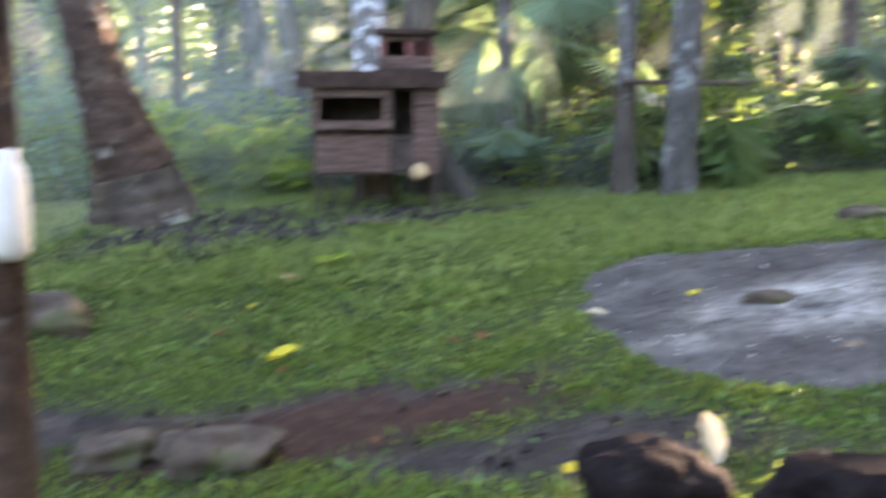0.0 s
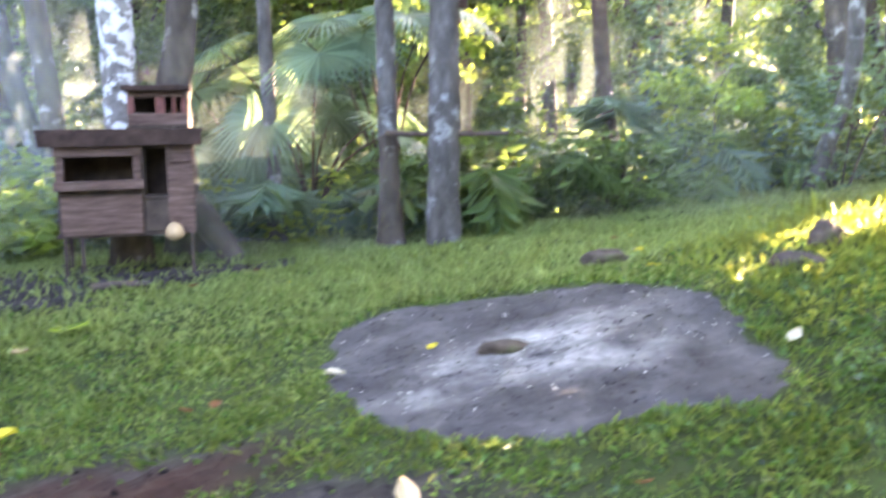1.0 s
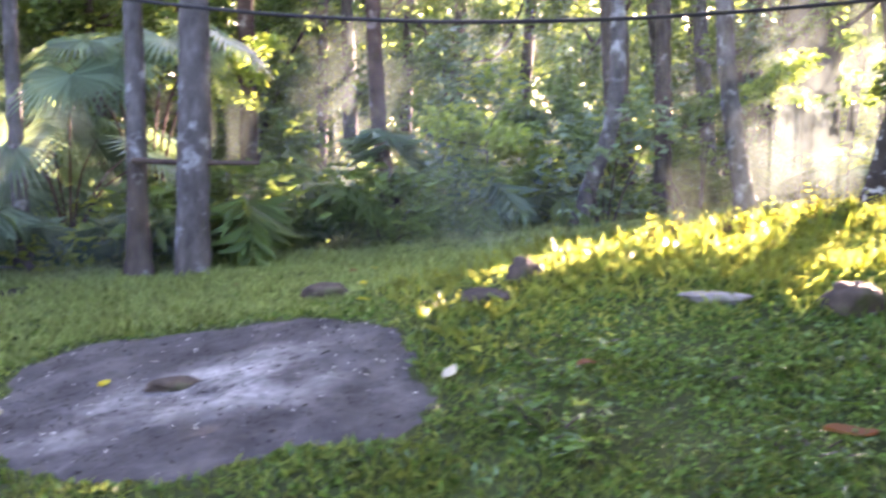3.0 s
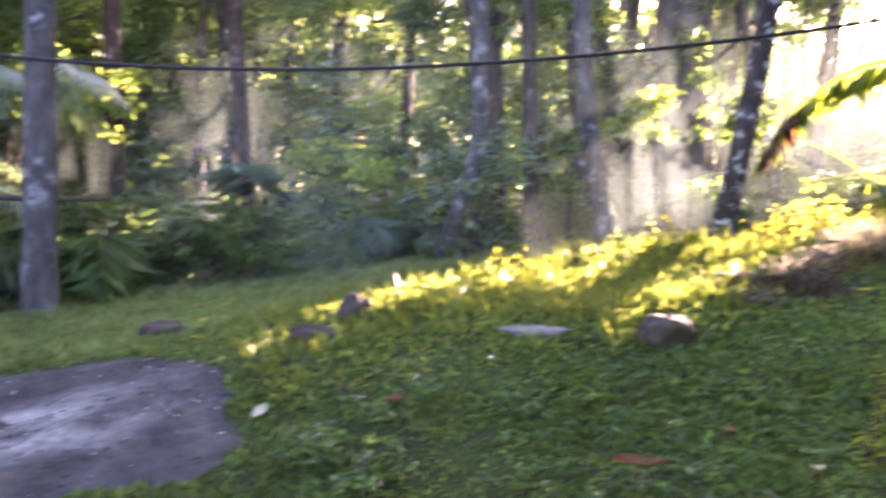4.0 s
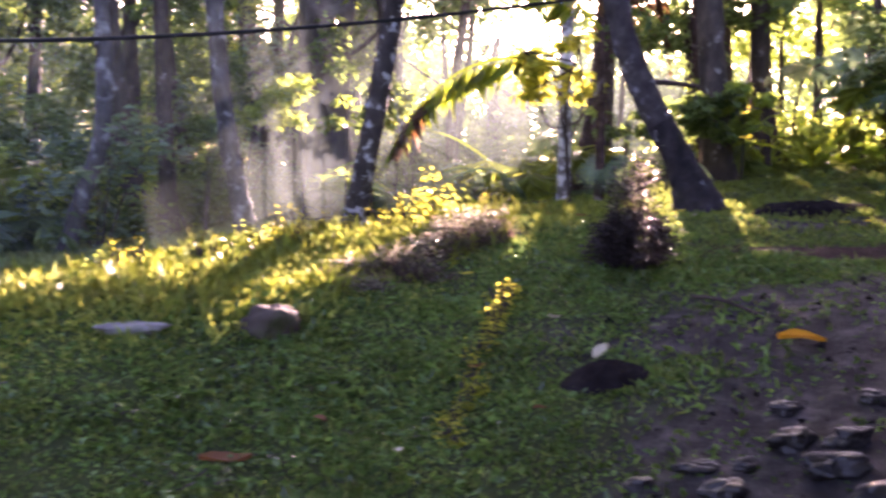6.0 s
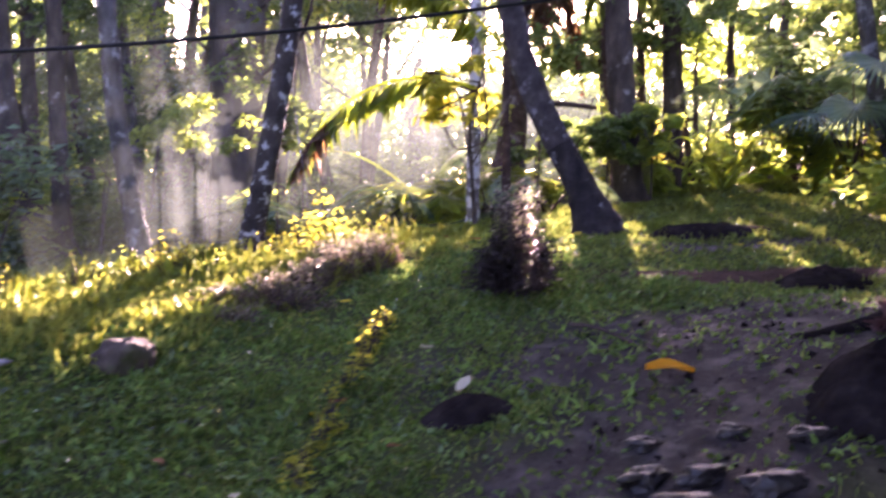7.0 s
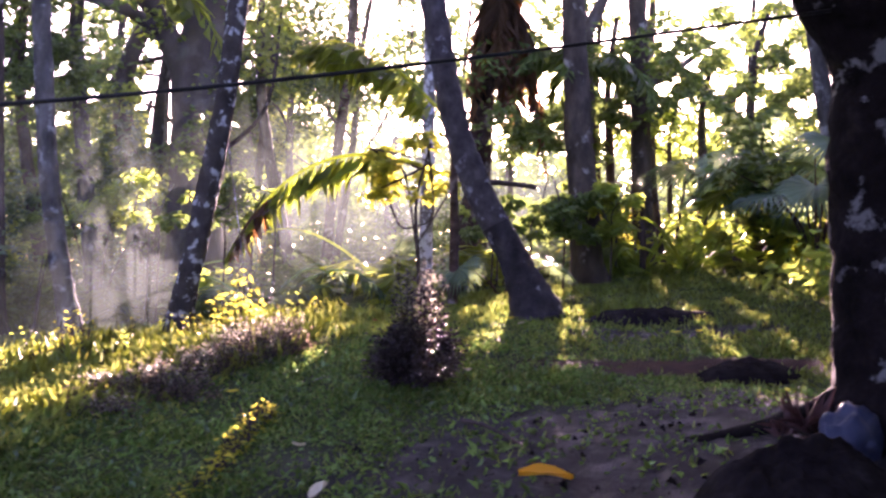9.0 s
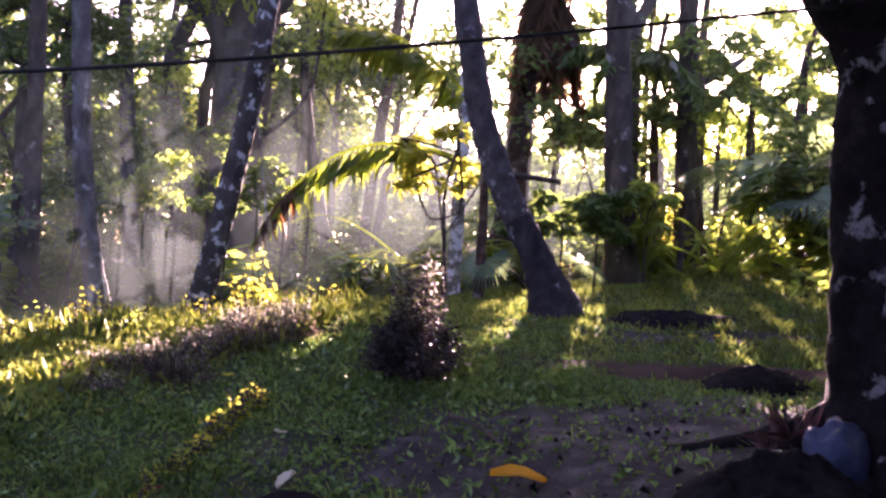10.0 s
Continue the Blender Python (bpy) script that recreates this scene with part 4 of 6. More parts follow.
def thicket():
    rng = np.random.RandomState(77)
    kinds = ((M_LEAF_DEEP, "deep green leafy undergrowth shrub in shade"), (M_LEAF_FRESH, "fresh green broad-leaved undergrowth shrub"), (M_LEAF_DEEP, "dark dense shrub of the thicket"))
    seed = 100
    for az, d, h, w in [(a + rng.uniform(-1.5, 1.5), rng.uniform(lo, hi), rng.uniform(*hh), rng.uniform(1.6, 2.8)) for lo, hi, hh, step in ((10.6, 12.4, (0.7, 1.5), 4.6), (13.2, 16, (1.6, 3.2), 4.4), (18, 23, (2.5, 4.6), 4.6)) for a in np.arange(-30, 86, step)]:
        x, y = polar(az, d)
        seed += 1
        if not clear_of_sun(x, y, w):
            continue
        if 49 < az < 62 and d < 17:
            continue
        if 43 < az < 57 and d > 12.5:
            if rng.rand() < 0.6:
                continue
            h *= 0.45
        if az < -13 and d > 12.5 and rng.rand() < 0.65:
            continue
        if before_bole(x, y, 0.5 * w):
            h, w = min(h, 1.1), 0.7 * w
        leaf, text = kinds[seed % 3]
        # Back light in the right thicket is put into a brighter leaf.
        if az > 58 and seed % 3 == 0:
            leaf, text = M_LEAF_FRESH, kinds[1][1]
        # Haze on the left is put into these shrubs as paler leaf colour.
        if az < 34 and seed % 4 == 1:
            leaf, text = M_LEAF_BLUE, "broad-leaved shrub with haze put into its blue-green leaf colour"
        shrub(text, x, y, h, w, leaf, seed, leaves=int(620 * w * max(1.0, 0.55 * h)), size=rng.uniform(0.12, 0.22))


thicket()


def beside_beams(x, y):
    """Moves a trunk sideways out of the few narrow sunbeams."""
    for px, py in ((6.5, 3.92), (9.4, 4.0), (10.2, 7.9)):
        off = ((x - px) * SUN.y - (y - py) * SUN.x) / math.hypot(SUN.x, SUN.y)
        if abs(off) < 0.45:
            x, y = x + 0.8 * SUN.y, y - 0.8 * SUN.x
    return x, y


def grove():
    """Trees further back, whose crowns close the view."""
    rng = np.random.RandomState(5)
    seed = 300
    for az in np.arange(-34, 92, 6.5):
        for lo, hi in ((15, 19), (22, 28), (31, 40)):
            a, d = az + rng.uniform(-2.3, 2.3), rng.uniform(lo, hi)
            seed += 1
            x, y = polar(a, d)
            x, y = beside_beams(x, y)
            z = land_at(x, y)
            sunny = 37 < a < 64
            if a < -13 and seed % 2:
                continue
            if before_bole(x, y, 2.0):
                continue
            if (38 < a < 64 and d > 30) or (36 < a < 44 and d < 21):
                continue
            top = z + d * math.tan(radians(rng.uniform(4.5, 9.0) if sunny else rng.uniform(15.0, 22.0) if a < 6 else rng.uniform(8.0, 15.0))) + 1.4
            cz = (top - z) * (0.62 if sunny else 0.66)
            r = 0.11 * d
            leaf = M_LEAF_FRESH if seed % 3 == 0 else M_LEAF_DEEP
            leaf_tree("slim leafy tree of the grove in back light" if sunny else "leafy tree of the shaded grove", [(x, y, z), (x + rng.uniform(-0.2, 0.2), y, z + 2.0)], (0.10 + 0.004 * d) * (0.6 if a > 48 else 1.0), top, M_BARK_DARK, leaf, seed, crown=(r, r, 0.42 * (top - z)), leaves=6400 if a < 6 else 4200, size=0.0062 * d + 0.04, crown_z=cz, limbs=6, clumps=34)


grove()


def far_woods():
    """The woods beyond, all round, as one mass of foliage in clumps, thinning out upwards."""
    rng = np.random.RandomState(8)
    n = 150000
    az = np.where(rng.rand(n) < 0.12, rng.uniform(-180, 180, n), rng.uniform(-40, 90, n))
    front = (az > -42) & (az < 92)
    d = rng.uniform(40, 60, n)
    top = 7.2 + 1.8 * np.sin(np.radians(az) * 9) + 1.5 * np.sin(np.radians(az) * 23 + 1) + 0.9 * np.sin(np.radians(az) * 61) + np.where(front, 0, 3) + 4.5 * np.exp(-((az - 4) / 22.0) ** 2) - 1.6 * np.exp(-((az - 52) / 7.0) ** 2)
    z = 0.6 + (top + 2.5) * rng.rand(n) ** 0.85
    at = np.stack([CENTRE[0] + d * np.sin(np.radians(az)), CENTRE[1] + d * np.cos(np.radians(az)), z], -1)
    holes = np.sin(1.9 * az + 1) * np.sin(1.6 * z + 0.5 * az) + 0.7 * np.sin(4.7 * az) * np.sin(3.1 * z + 2) > 0.75 - 0.055 * z
    keep = ~holes & ~((az > -45) & (az < -13) & (rng.rand(n) < 0.25))
    at, n = at[keep], int(keep.sum())
    size = np.where((az[keep] > -42) & (az[keep] < 92), 0.36, 0.95) * rng.uniform(0.7, 1.3, n)
    clump = 0.9 * np.stack([np.sin(at[:, 1] * 0.9), np.sin(at[:, 0] * 0.8), np.sin(at[:, 0] * 0.7 + at[:, 1])], -1)
    me = leafy("far_woods", at + clump, hang(rng, n), size, 0.55 * size, M_LEAF_DEEP, rng)
    thing("far_woods", "distant woods of mixed green foliage", "woods", me=me, kind="stuff")
    n = 46000
    az, d = rng.uniform(-42, 92, n), rng.uniform(85, 112, n)
    top = 13.8 + 1.2 * np.sin(np.radians(az) * 31) + 0.9 * np.sin(np.radians(az) * 67 + 1)
    z = 0.5 + top * rng.rand(n) ** 0.9
    at = np.stack([CENTRE[0] + d * np.sin(np.radians(az)), CENTRE[1] + d * np.cos(np.radians(az)), z], -1)
    keep = np.sin(2.3 * az + 1) * np.sin(0.9 * z + 0.7 * az) + 0.7 * np.sin(5.1 * az) * np.sin(1.7 * z + 2) < 0.95 - 0.06 * z
    at, n = at[keep], int(keep.sum())
    size = rng.uniform(0.55, 1.1, n)
    me = from_arrays("forest_edge", *leaf_arrays(at, hang(rng, n), size, 0.55 * size, rng), M_LEAF_DEEP)
    thing("forest_edge", "far edge of the forest against bright sky", "woods", me=me, kind="stuff")


far_woods()


def high_canopy():
    """Crowns hanging above the sunlit gap, ragged and thin, and unseen trees added to close the place behind and cut
    its sky light.
    """
    rng = np.random.RandomState(19)
    seed = 500
    for az, d, el, r in ((-9, 16, 5.5, 1.7), (-4, 18, 6, 1.8), (1, 16, 5, 1.7), (5, 19, 6.5, 1.9), (9, 16, 5, 1.6), (14, 18, 5.5, 1.6), (17, 21, 7, 1.6), (31, 24, 6, 1.5), (34, 20, 5.5, 1.3), (20, 17, 10.5, 1.3), (29, 16, 11.5, 0.8), (33, 22, 11, 1.6), (36, 17, 12.5, 1.2), (38, 19, 9.0, 1.6), (41.5, 17, 10.0, 1.5), (43, 22, 8.5, 1.6), (39.5, 24, 11.5, 1.8), (36.5, 22, 8.5, 1.5), (34, 19, 8.0, 1.3), (40, 21, 9.5, 1.3), (43, 18, 13.5, 1.4), (47, 23, 12.5, 1.5), (50, 19, 14.5, 1.3), (54, 17, 10.5, 1.1), (57, 21, 12.5, 1.5), (61, 18, 11, 1.4), (65, 16, 10, 1.1), (69, 18, 11.5, 1.2), (74, 16, 10, 1.3), (13, 18, 11, 1.8), (6, 17, 11, 1.8)):
        seed += 1
        x, y = beside_beams(*polar(az, d))
        z = land_at(x, y)
        cz = 1.6 - z + d * math.tan(radians(el))
        leaf_tree("slim tree with a ragged crown against bright sky", [(x, y, z), (x + rng.uniform(-0.4, 0.4), y + rng.uniform(-0.3, 0.3), z + 2.4)], (0.06 if az > 42 else 0.11) + 0.04 * rng.rand(), z + cz + r, M_BARK_DARK, M_LEAF_DEEP if seed % 3 else M_LEAF_FRESH, seed, crown=(1.3 * r, 1.3 * r, r), leaves=2700, size=0.13, crown_z=cz, limbs=6, clumps=22)
    for az, d, h in ((96, 8.6, 8.0), (84, 13.5, 7.0), (104, 11.5, 8.5), (92, 10, 6.5), (100, 7.5, 5), (108, 6.5, 6), (116, 9, 5), (122, 6, 5.5), (131, 8, 6), (138, 5.5, 5.5), (147, 7, 5.5), (155, 6, 6), (172, 7, 6.5), (190, 9, 7), (210, 8.5, 6), (232, 10, 6.5), (258, 11, 6), (285, 11, 6), (308, 13, 6.5)):
        seed += 1
        x, y = polar(az, d)
        z = land_at(x, y)
        leaf_tree("unseen leafy tree added behind to block sky light", [(x, y, z), (x + 0.2, y, z + 2.0)], 0.2, z + h, M_BARK_DARK, M_LEAF_DEEP, seed, crown=(2.6, 2.6, 2.2), leaves=8000, size=0.3, crown_z=h * 0.55, limbs=6)


high_canopy()


def shade_saplings():
    """Young trees added at the rim of the thicket as blockers, to keep the sun off the near lawn and the bare soil."""
    for i, (x, y, up, s, r) in enumerate(((0.66, 3.05, 0.2, 11.5, 0.8), (1.35, 2.95, 0.2, 11.2, 0.75), (2.0, 3.1, 0.1, 10.8, 0.6), (3.0, 3.6, 0.1, 10.0, 0.75), (3.5, 3.9, 0.1, 10.2, 0.5), (7.44, 2.22, 0.1, 7.6, 0.5), (8.15, 2.02, 0.1, 7.6, 0.42), (8.3, 1.95, 0.05, 10.5, 0.55), (8.05, 2.15, 0.05, 9.2, 0.5), (8.55, 2.1, 0.05, 9.0, 0.5), (1.3, 3.95, 0.1, 11.5, 0.7), (5.8, 1.4, 0.1, 9.0, 0.5), (8.6, 4.3, 0.1, 6.6, 0.5), (8.95, 4.65, -0.05, 5.5, 0.4), (-2.45, 7.85, 0.9, 6.5, 0.8), (-1.2, 4.6, 0.1, 9.8, 0.8), (-1.9, 4.4, 0.1, 9.5, 0.8), (0.95, 7.4, 0.1, 5.2, 0.7), (1.5, 7.5, 0.1, 5.4, 0.7))):
        bx, by = x + s * SUN.x, y + s * SUN.y
        z, top = land_at(bx, by), land_at(x, y) + up + s * SUN.z
        leaf_tree("slender leafy sapling added at the thicket rim to block sun", [(bx, by, z), (bx + 0.03, by, z + 0.7 * (top - z))], 0.017, top + 0.5 * r, M_BARK_DARK, M_LEAF_DEEP if i % 2 else M_LEAF_FRESH, 640 + i, crown=(r, r, 0.8 * r), leaves=900, size=0.13, crown_z=top - z, limbs=1, clumps=14)


shade_saplings()

for az, d, h, w in ((60.5, 16.5, 1.0, 2.2), (64.5, 17, 1.5, 2.4), (69.5, 16.5, 2.0, 2.4)):
    shrub("low green undergrowth shrub before the bright sky", *polar(az, d), h, w, M_LEAF_FRESH, int(700 + az), 1500, 0.17)


def drooping_palm(label, points, radius, height, seed, count, length, skirt):
    """A palm whose crown hangs into view; old dry fronds cling round its neck."""
    rng = np.random.RandomState(seed)
    base = np.asarray(points[0], float)
    p = thing("palm_tree", label, "palm tree", tuple(base), "palm trunks of the grove")
    line = trunk_line(points, height, 60, seed=seed) - base
    part("trunk", from_arrays("trunk", *tube_arrays(line, np.linspace(1.15 * radius, 0.8 * radius, 60), 16, 0.1, 0.05 * radius, 0.13, seed), M_BARK_BROWN, True), p)
    for i in range(count):
        frond("frond", p, line[-1], 2 * math.pi * i / count + 0.4 * rng.rand(), length * (0.8 + 0.4 * rng.rand()), 0.45 + 0.3 * rng.rand(), 0.8 * (0.8 + 0.4 * rng.rand()), rng, M_LEAF_DEEP, shaded=False, pairs=24, leaflet=0.42, width=0.03, curl=0.7)
    for i in range(skirt):
        frond("dry_frond", p, line[-2] - np.array([0, 0, 1.1 * rng.rand() - 0.3]), 2 * math.pi * i / skirt + 0.4 * rng.rand(), length * (0.22 + 0.30 * rng.rand()), -0.4 - 0.8 * rng.rand(), 1.3 + 1.0 * rng.rand(), rng, M_FROND_DRY, "dry brown frond hanging down", shaded=False, pairs=18, leaflet=0.5, width=0.024, curl=1.8)


drooping_palm("brown palm with a dry skirt of hanging fronds", [(13.95, 9.55, 1.4), (14.12, 9.38, 2.55), (14.19, 9.29, 3.63)], 0.17, 6.1, 71, 9, 1.6, 22)
drooping_palm("slim palm with side fronds before the bright sky", [(14.9, 8.0, 1.6), (14.86, 8.05, 2.6), (14.8, 8.1, 3.4)], 0.07, 4.6, 72, 7, 1.5, 0)

for az, d, h, seed in ((-12, 13.6, 2.8, 791), (-15.5, 14.5, 2.6, 792), (-9, 15.5, 3.2, 793)):
    shrub("tall dark shrub in hazy shade", *polar(az, d), h, 2.4, M_LEAF_DEEP, seed, 3600, 0.13, shaded=False)
shrub("low leafy shrub in bright back light", 14.3, 9.0, 0.8, 1.3, M_LEAF_FRESH, 771, 900, 0.12)
shrub("low leafy shrub in bright back light", 15.6, 9.6, 0.9, 1.6, M_LEAF_DEEP, 772, 1100, 0.13)

leaf_tree("slim tree with yellow-green leaves in back light", [(19.43, 9.39, land_at(19.43, 9.39)), (19.45, 9.4, 3.4)], 0.07, 5.0, M_BARK_DARK, M_LEAF_FRESH, 781, crown=(1.0, 1.0, 1.1), leaves=900, size=0.17, crown_z=2.4, limbs=6, clumps=18, shaded=False)
shrub("leafy shrub at the bright rim of the thicket", 18.6, 8.8, 1.1, 1.8, M_LEAF_FRESH, 782, 1200, 0.15, shaded=False)


# ---- the wooden hutch under the trees ----
def hutch():
    h = thing("wooden_hutch", "weathered wooden hutch on thin legs with rusty roof", "hutch", (-0.60, 8.38, 0.46))
    h.rotation_euler = (0, 0, radians(4))
    front, deep = -0.22, 0.40
    board("roof", (1.22, 0.62, 0.035), (0.02, 0.02, 1.115), M_RUST, h, "rusty sheet roof", 0.004, 0.012)
    board("fascia", (1.20, 0.03, 0.11), (0.02, -0.28, 1.055), M_RUST, h, "dark rusty eaves board")
    board("top_rail", (0.64, 0.035, 0.17), (-0.15, front - 0.01, 1.008), M_WOOD, h)
    board("stile", (0.06, 0.035, 0.19), (-0.435, front, 0.83), M_WOOD, h)
    board("stile", (0.055, 0.035, 0.19), (0.13, front, 0.83), M_WOOD, h)
    board("ledge", (0.66, 0.075, 0.07), (-0.15, front - 0.03, 0.705), M_WOOD, h, "pale projecting feed ledge")
    board("front_panel", (0.60, 0.03, 0.30), (-0.14, front - 0.005, 0.475), M_WOOD, h, "wide weathered front board")
    # Dark strip put in for the shade of the gap below the ledge.
    board("gap_shade_strip", (0.60, 0.02, 0.06), (-0.14, front + 0.03, 0.645), M_WOOD_DARK, h)
    board("side_panel", (0.025, deep, 0.78), (-0.45, front + 0.21, 0.70), M_WOOD_DARK, h)
    board("back_panel", (1.02, 0.025, 0.80), (0.04, front + 0.42, 0.70), M_WOOD_DARK, h)
    board("floor_board", (1.0, deep, 0.03), (0.02, front + 0.20, 0.32), M_WOOD_DARK, h)
    board("divider", (0.025, deep, 0.78), (0.175, front + 0.21, 0.70), M_WOOD_DARK, h)
    board("side_panel", (0.025, deep, 0.78), (0.545, front + 0.21, 0.70), M_WOOD, h)
    board("niche_shelf", (0.20, 0.30, 0.03), (0.27, front + 0.14, 0.60), M_WOOD_DARK, h)
    board("niche_head", (0.19, 0.03, 0.12), (0.27, front + 0.01, 1.035), M_WOOD_DARK, h)
    board("niche_front", (0.19, 0.03, 0.24), (0.27, front + 0.01, 0.46), M_WOOD_DARK, h)
    board("door_panel", (0.20, 0.03, 0.78), (0.45, front, 0.70), M_WOOD, h, "narrow plywood door panel")
    for x, w, z, t in ((0.45, 0.16, 0.985, 0.02), (0.45, 0.16, 0.875, 0.02)):
        board("door_rail", (w, 0.02, t), (x, front - 0.025, z), M_WOOD, h)
    for x in (0.375, 0.525):
        board("door_rail", (0.02, 0.02, 0.13), (x, front - 0.025, 0.93), M_WOOD, h)
    for x, y, z in ((-0.42, front, 0.16), (-0.30, front + 0.02, 0.15), (0.52, front, 0.16), (-0.42, front + 0.38, 0.16), (0.52, front + 0.38, 0.16)):
        board("leg", (0.03, 0.03, 0.40), (x, y, z - 0.03), M_WOOD_DARK, h)
    board("crate_floor", (0.46, 0.34, 0.025), (0.30, 0.0, 1.15), M_WOOD_DARK, h)
    board("crate_back", (0.44, 0.02, 0.26), (0.30, 0.15, 1.29), M_WOOD_DARK, h)
    board("crate_sill", (0.44, 0.025, 0.09), (0.30, -0.16, 1.205), M_WOOD, h)
    board("crate_head", (0.44, 0.025, 0.06), (0.30, -0.16, 1.40), M_WOOD, h)
    for x, w in ((0.105, 0.05), (0.325, 0.07), (0.43, 0.03), (0.503, 0.035)):
        board("crate_post", (w, 0.025, 0.13), (x, -0.158, 1.31), M_RED, h, "faded red upright")
    board("crate_side", (0.02, 0.30, 0.26), (0.09, 0.0, 1.29), M_WOOD_DARK, h)
    board("crate_side", (0.02, 0.30, 0.26), (0.51, 0.0, 1.29), M_WOOD_DARK, h)
    board("crate_roof", (0.52, 0.46, 0.04), (0.30, -0.02, 1.445), M_RUST, h, "dark sagging lid", 0.004, 0.015)
    bm = bmesh.new()
    bmesh.ops.create_icosphere(bm, subdivisions=3, radius=0.075)
    for v in bm.verts:
        v.co = v.co * (1 + 0.12 * noise.noise(v.co * 14)) * (1.0 if v.co.z < 0 else 0.9)
    g = thing("gourd", "tan round gourd hung on the hutch front", "gourd", (-0.19, 8.10, 0.80), me=bm_mesh("gourd", bm, M_TAN, True))


hutch()


def rail(name, label, a, b, r, material, category, sag=0.0, seed=0, group=""):
    a, b = np.array(a, float), np.array(b, float)
    line = smooth_line([np.zeros(3), (b - a) * 0.35 + np.array([0, 0.01, -sag]), (b - a) * 0.7 + np.array([0.01, 0, -sag * 0.6]), b - a], 18)
    me = from_arrays(name, *tube_arrays(line, np.linspace(r, 0.75 * r, 18), 9, 0.18, seed=seed), material, True)
    return thing(name, label, category, tuple(a), group, me=me)


rail("crossbar", "dark pole tied across two palm trunks", (1.56, 8.82, 1.52), (2.58, 8.47, 1.50), 0.026, M_WOOD_DARK, "pole", 0.01, 3)
rail("root", "thick dark root arching down beside the hutch", (-0.12, 9.0, 0.95), (0.28, 8.72, 0.40), 0.13, M_BARK_DARK, "root", -0.03, 8)
rail("broken_branch", "short dark stub sticking out of the palm", (9.98, 5.48, 2.50), (10.42, 5.10, 2.47), 0.03, M_WOOD_DARK, "branch", -0.02, 4)
rail("log", "grey weathered log lying at the thicket's foot", (0.05, 9.75, land_at(0.05, 9.75) + 0.04), (0.55, 9.6, land_at(0.55, 9.6) + 0.04), 0.05, M_BARK_GREY, "log", -0.01, 9)
rail("log", "short dark log on the bare soil", (-0.75, 7.55, land_at(-0.75, 7.55) + 0.03), (-0.35, 7.6, land_at(-0.35, 7.6) + 0.03), 0.04, M_BARK_DARK, "log", -0.01, 10)
rail("vine", "thin pale vine hanging beside the leaning palm", (9.2, 8.42, 3.9), (9.47, 8.22, 1.15), 0.008, M_BARK_PALE, "vine", 0.0, 12)
rail("fallen_stick", "thin fallen stick on bare soil", (7.26, 2.98, 0.90), (7.06, 2.32, 0.83), 0.012, M_WOOD_DARK, "stick", -0.03, 5)
rail("fallen_stick", "thin twig lying across the sunlit grass", (4.5, 6.0, 0.86), (5.2, 5.55, 0.89), 0.012, M_WOOD_DARK, "stick", -0.01, 6)


def bird_table():
    p = thing("feeder_post", "thin dark post with a small tray on top", "post", (15.26, 7.19, 1.52))
    part("post", from_arrays("post", *tube_arrays(smooth_line([(0, 0, -0.1), (0.01, 0, 0.6), (0, 0, 1.2)], 10), np.linspace(0.05, 0.042, 10), 8, 0.1), M_WOOD_DARK, True), p)
    board("tray", (0.42, 0.30, 0.05), (-0.05, 0, 1.22), M_WOOD_DARK, p)


bird_table()


def cable():
    """A sagging black line from the near tree across the lawn to the leaning palm."""
    n, u = np.array([0.407, 0.914]), np.array([0.914, -0.407])
    s = np.linspace(-3.4, 6.45, 70)
    z = 2.073 - 0.1169 * s + 0.056 * s ** 2 - 0.0031 * s ** 3
    xy = n * (4.0 + 0.09 * np.clip((s - 4.5) / 2, 0, 1))[:, None] + u * s[:, None]
    line = np.c_[xy, z]
    line = np.vstack([np.array([[-2.28, 6.98, 2.95]]), smooth_line([(-2.1, 6.6, 2.93), tuple(line[0])], 4)[1:3], line])
    me = from_arrays("cable", *tube_arrays(line - line[0], np.full(len(line), 0.0075), 8), M_CABLE, True)
    thing("cable", "thin black cable sagging between two trees", "cable", tuple(line[0]), me=me)


cable()


# ---- stones ----
def stone(name, label, x, y, size, material, seed, lift=0.25, flat=1.0, group="", turn=0.0, craggy=1.0):
    bm = bmesh.new()
    bmesh.ops.create_icosphere(bm, subdivisions=4, radius=1.0)
    off = Vector((seed * 3.7, seed * 1.9, seed * 0.7))
    for v in bm.verts:
        c = v.co.copy()
        k = 1 + 0.30 * craggy * noise.noise(c * 1.3 + off) + 0.13 * craggy * noise.noise(c * 3.3 + off) + 0.05 * craggy * noise.noise(c * 9 + off)
        v.co = Vector((c.x * size[0] * k, c.y * size[1] * k, min(c.z * k, flat) * size[2]))
    ob = thing(name, label, "stone", (x, y, land_at(x, y) + lift * size[2]), group, me=bm_mesh(name, bm, material, True))
    ob.rotation_euler = (0, 0, radians(turn))
    return ob


stone("stone", "low rough stone sunk in the lawn", 2.74, 6.5, (0.17, 0.10, 0.08), M_ROCK, 1, 0.3, group="stones in the grass", turn=-20)
stone("stone", "brown pointed stone among sunlit weeds", 3.72, 5.45, (0.10, 0.085, 0.12), M_ROCK, 2, 0.25, group="stones in the grass", turn=-30)
stone("stone", "low stone at the edge of the sunlight", 3.39, 5.2, (0.16, 0.07, 0.06), M_ROCK, 3, 0.3, group="stones in the grass", turn=-30)
stone("stone", "rounded dark stone on the lawn, rim lit", 5.20, 4.35, (0.165, 0.13, 0.12), M_ROCK, 4, 0.3, group="stones in the grass", turn=-30)
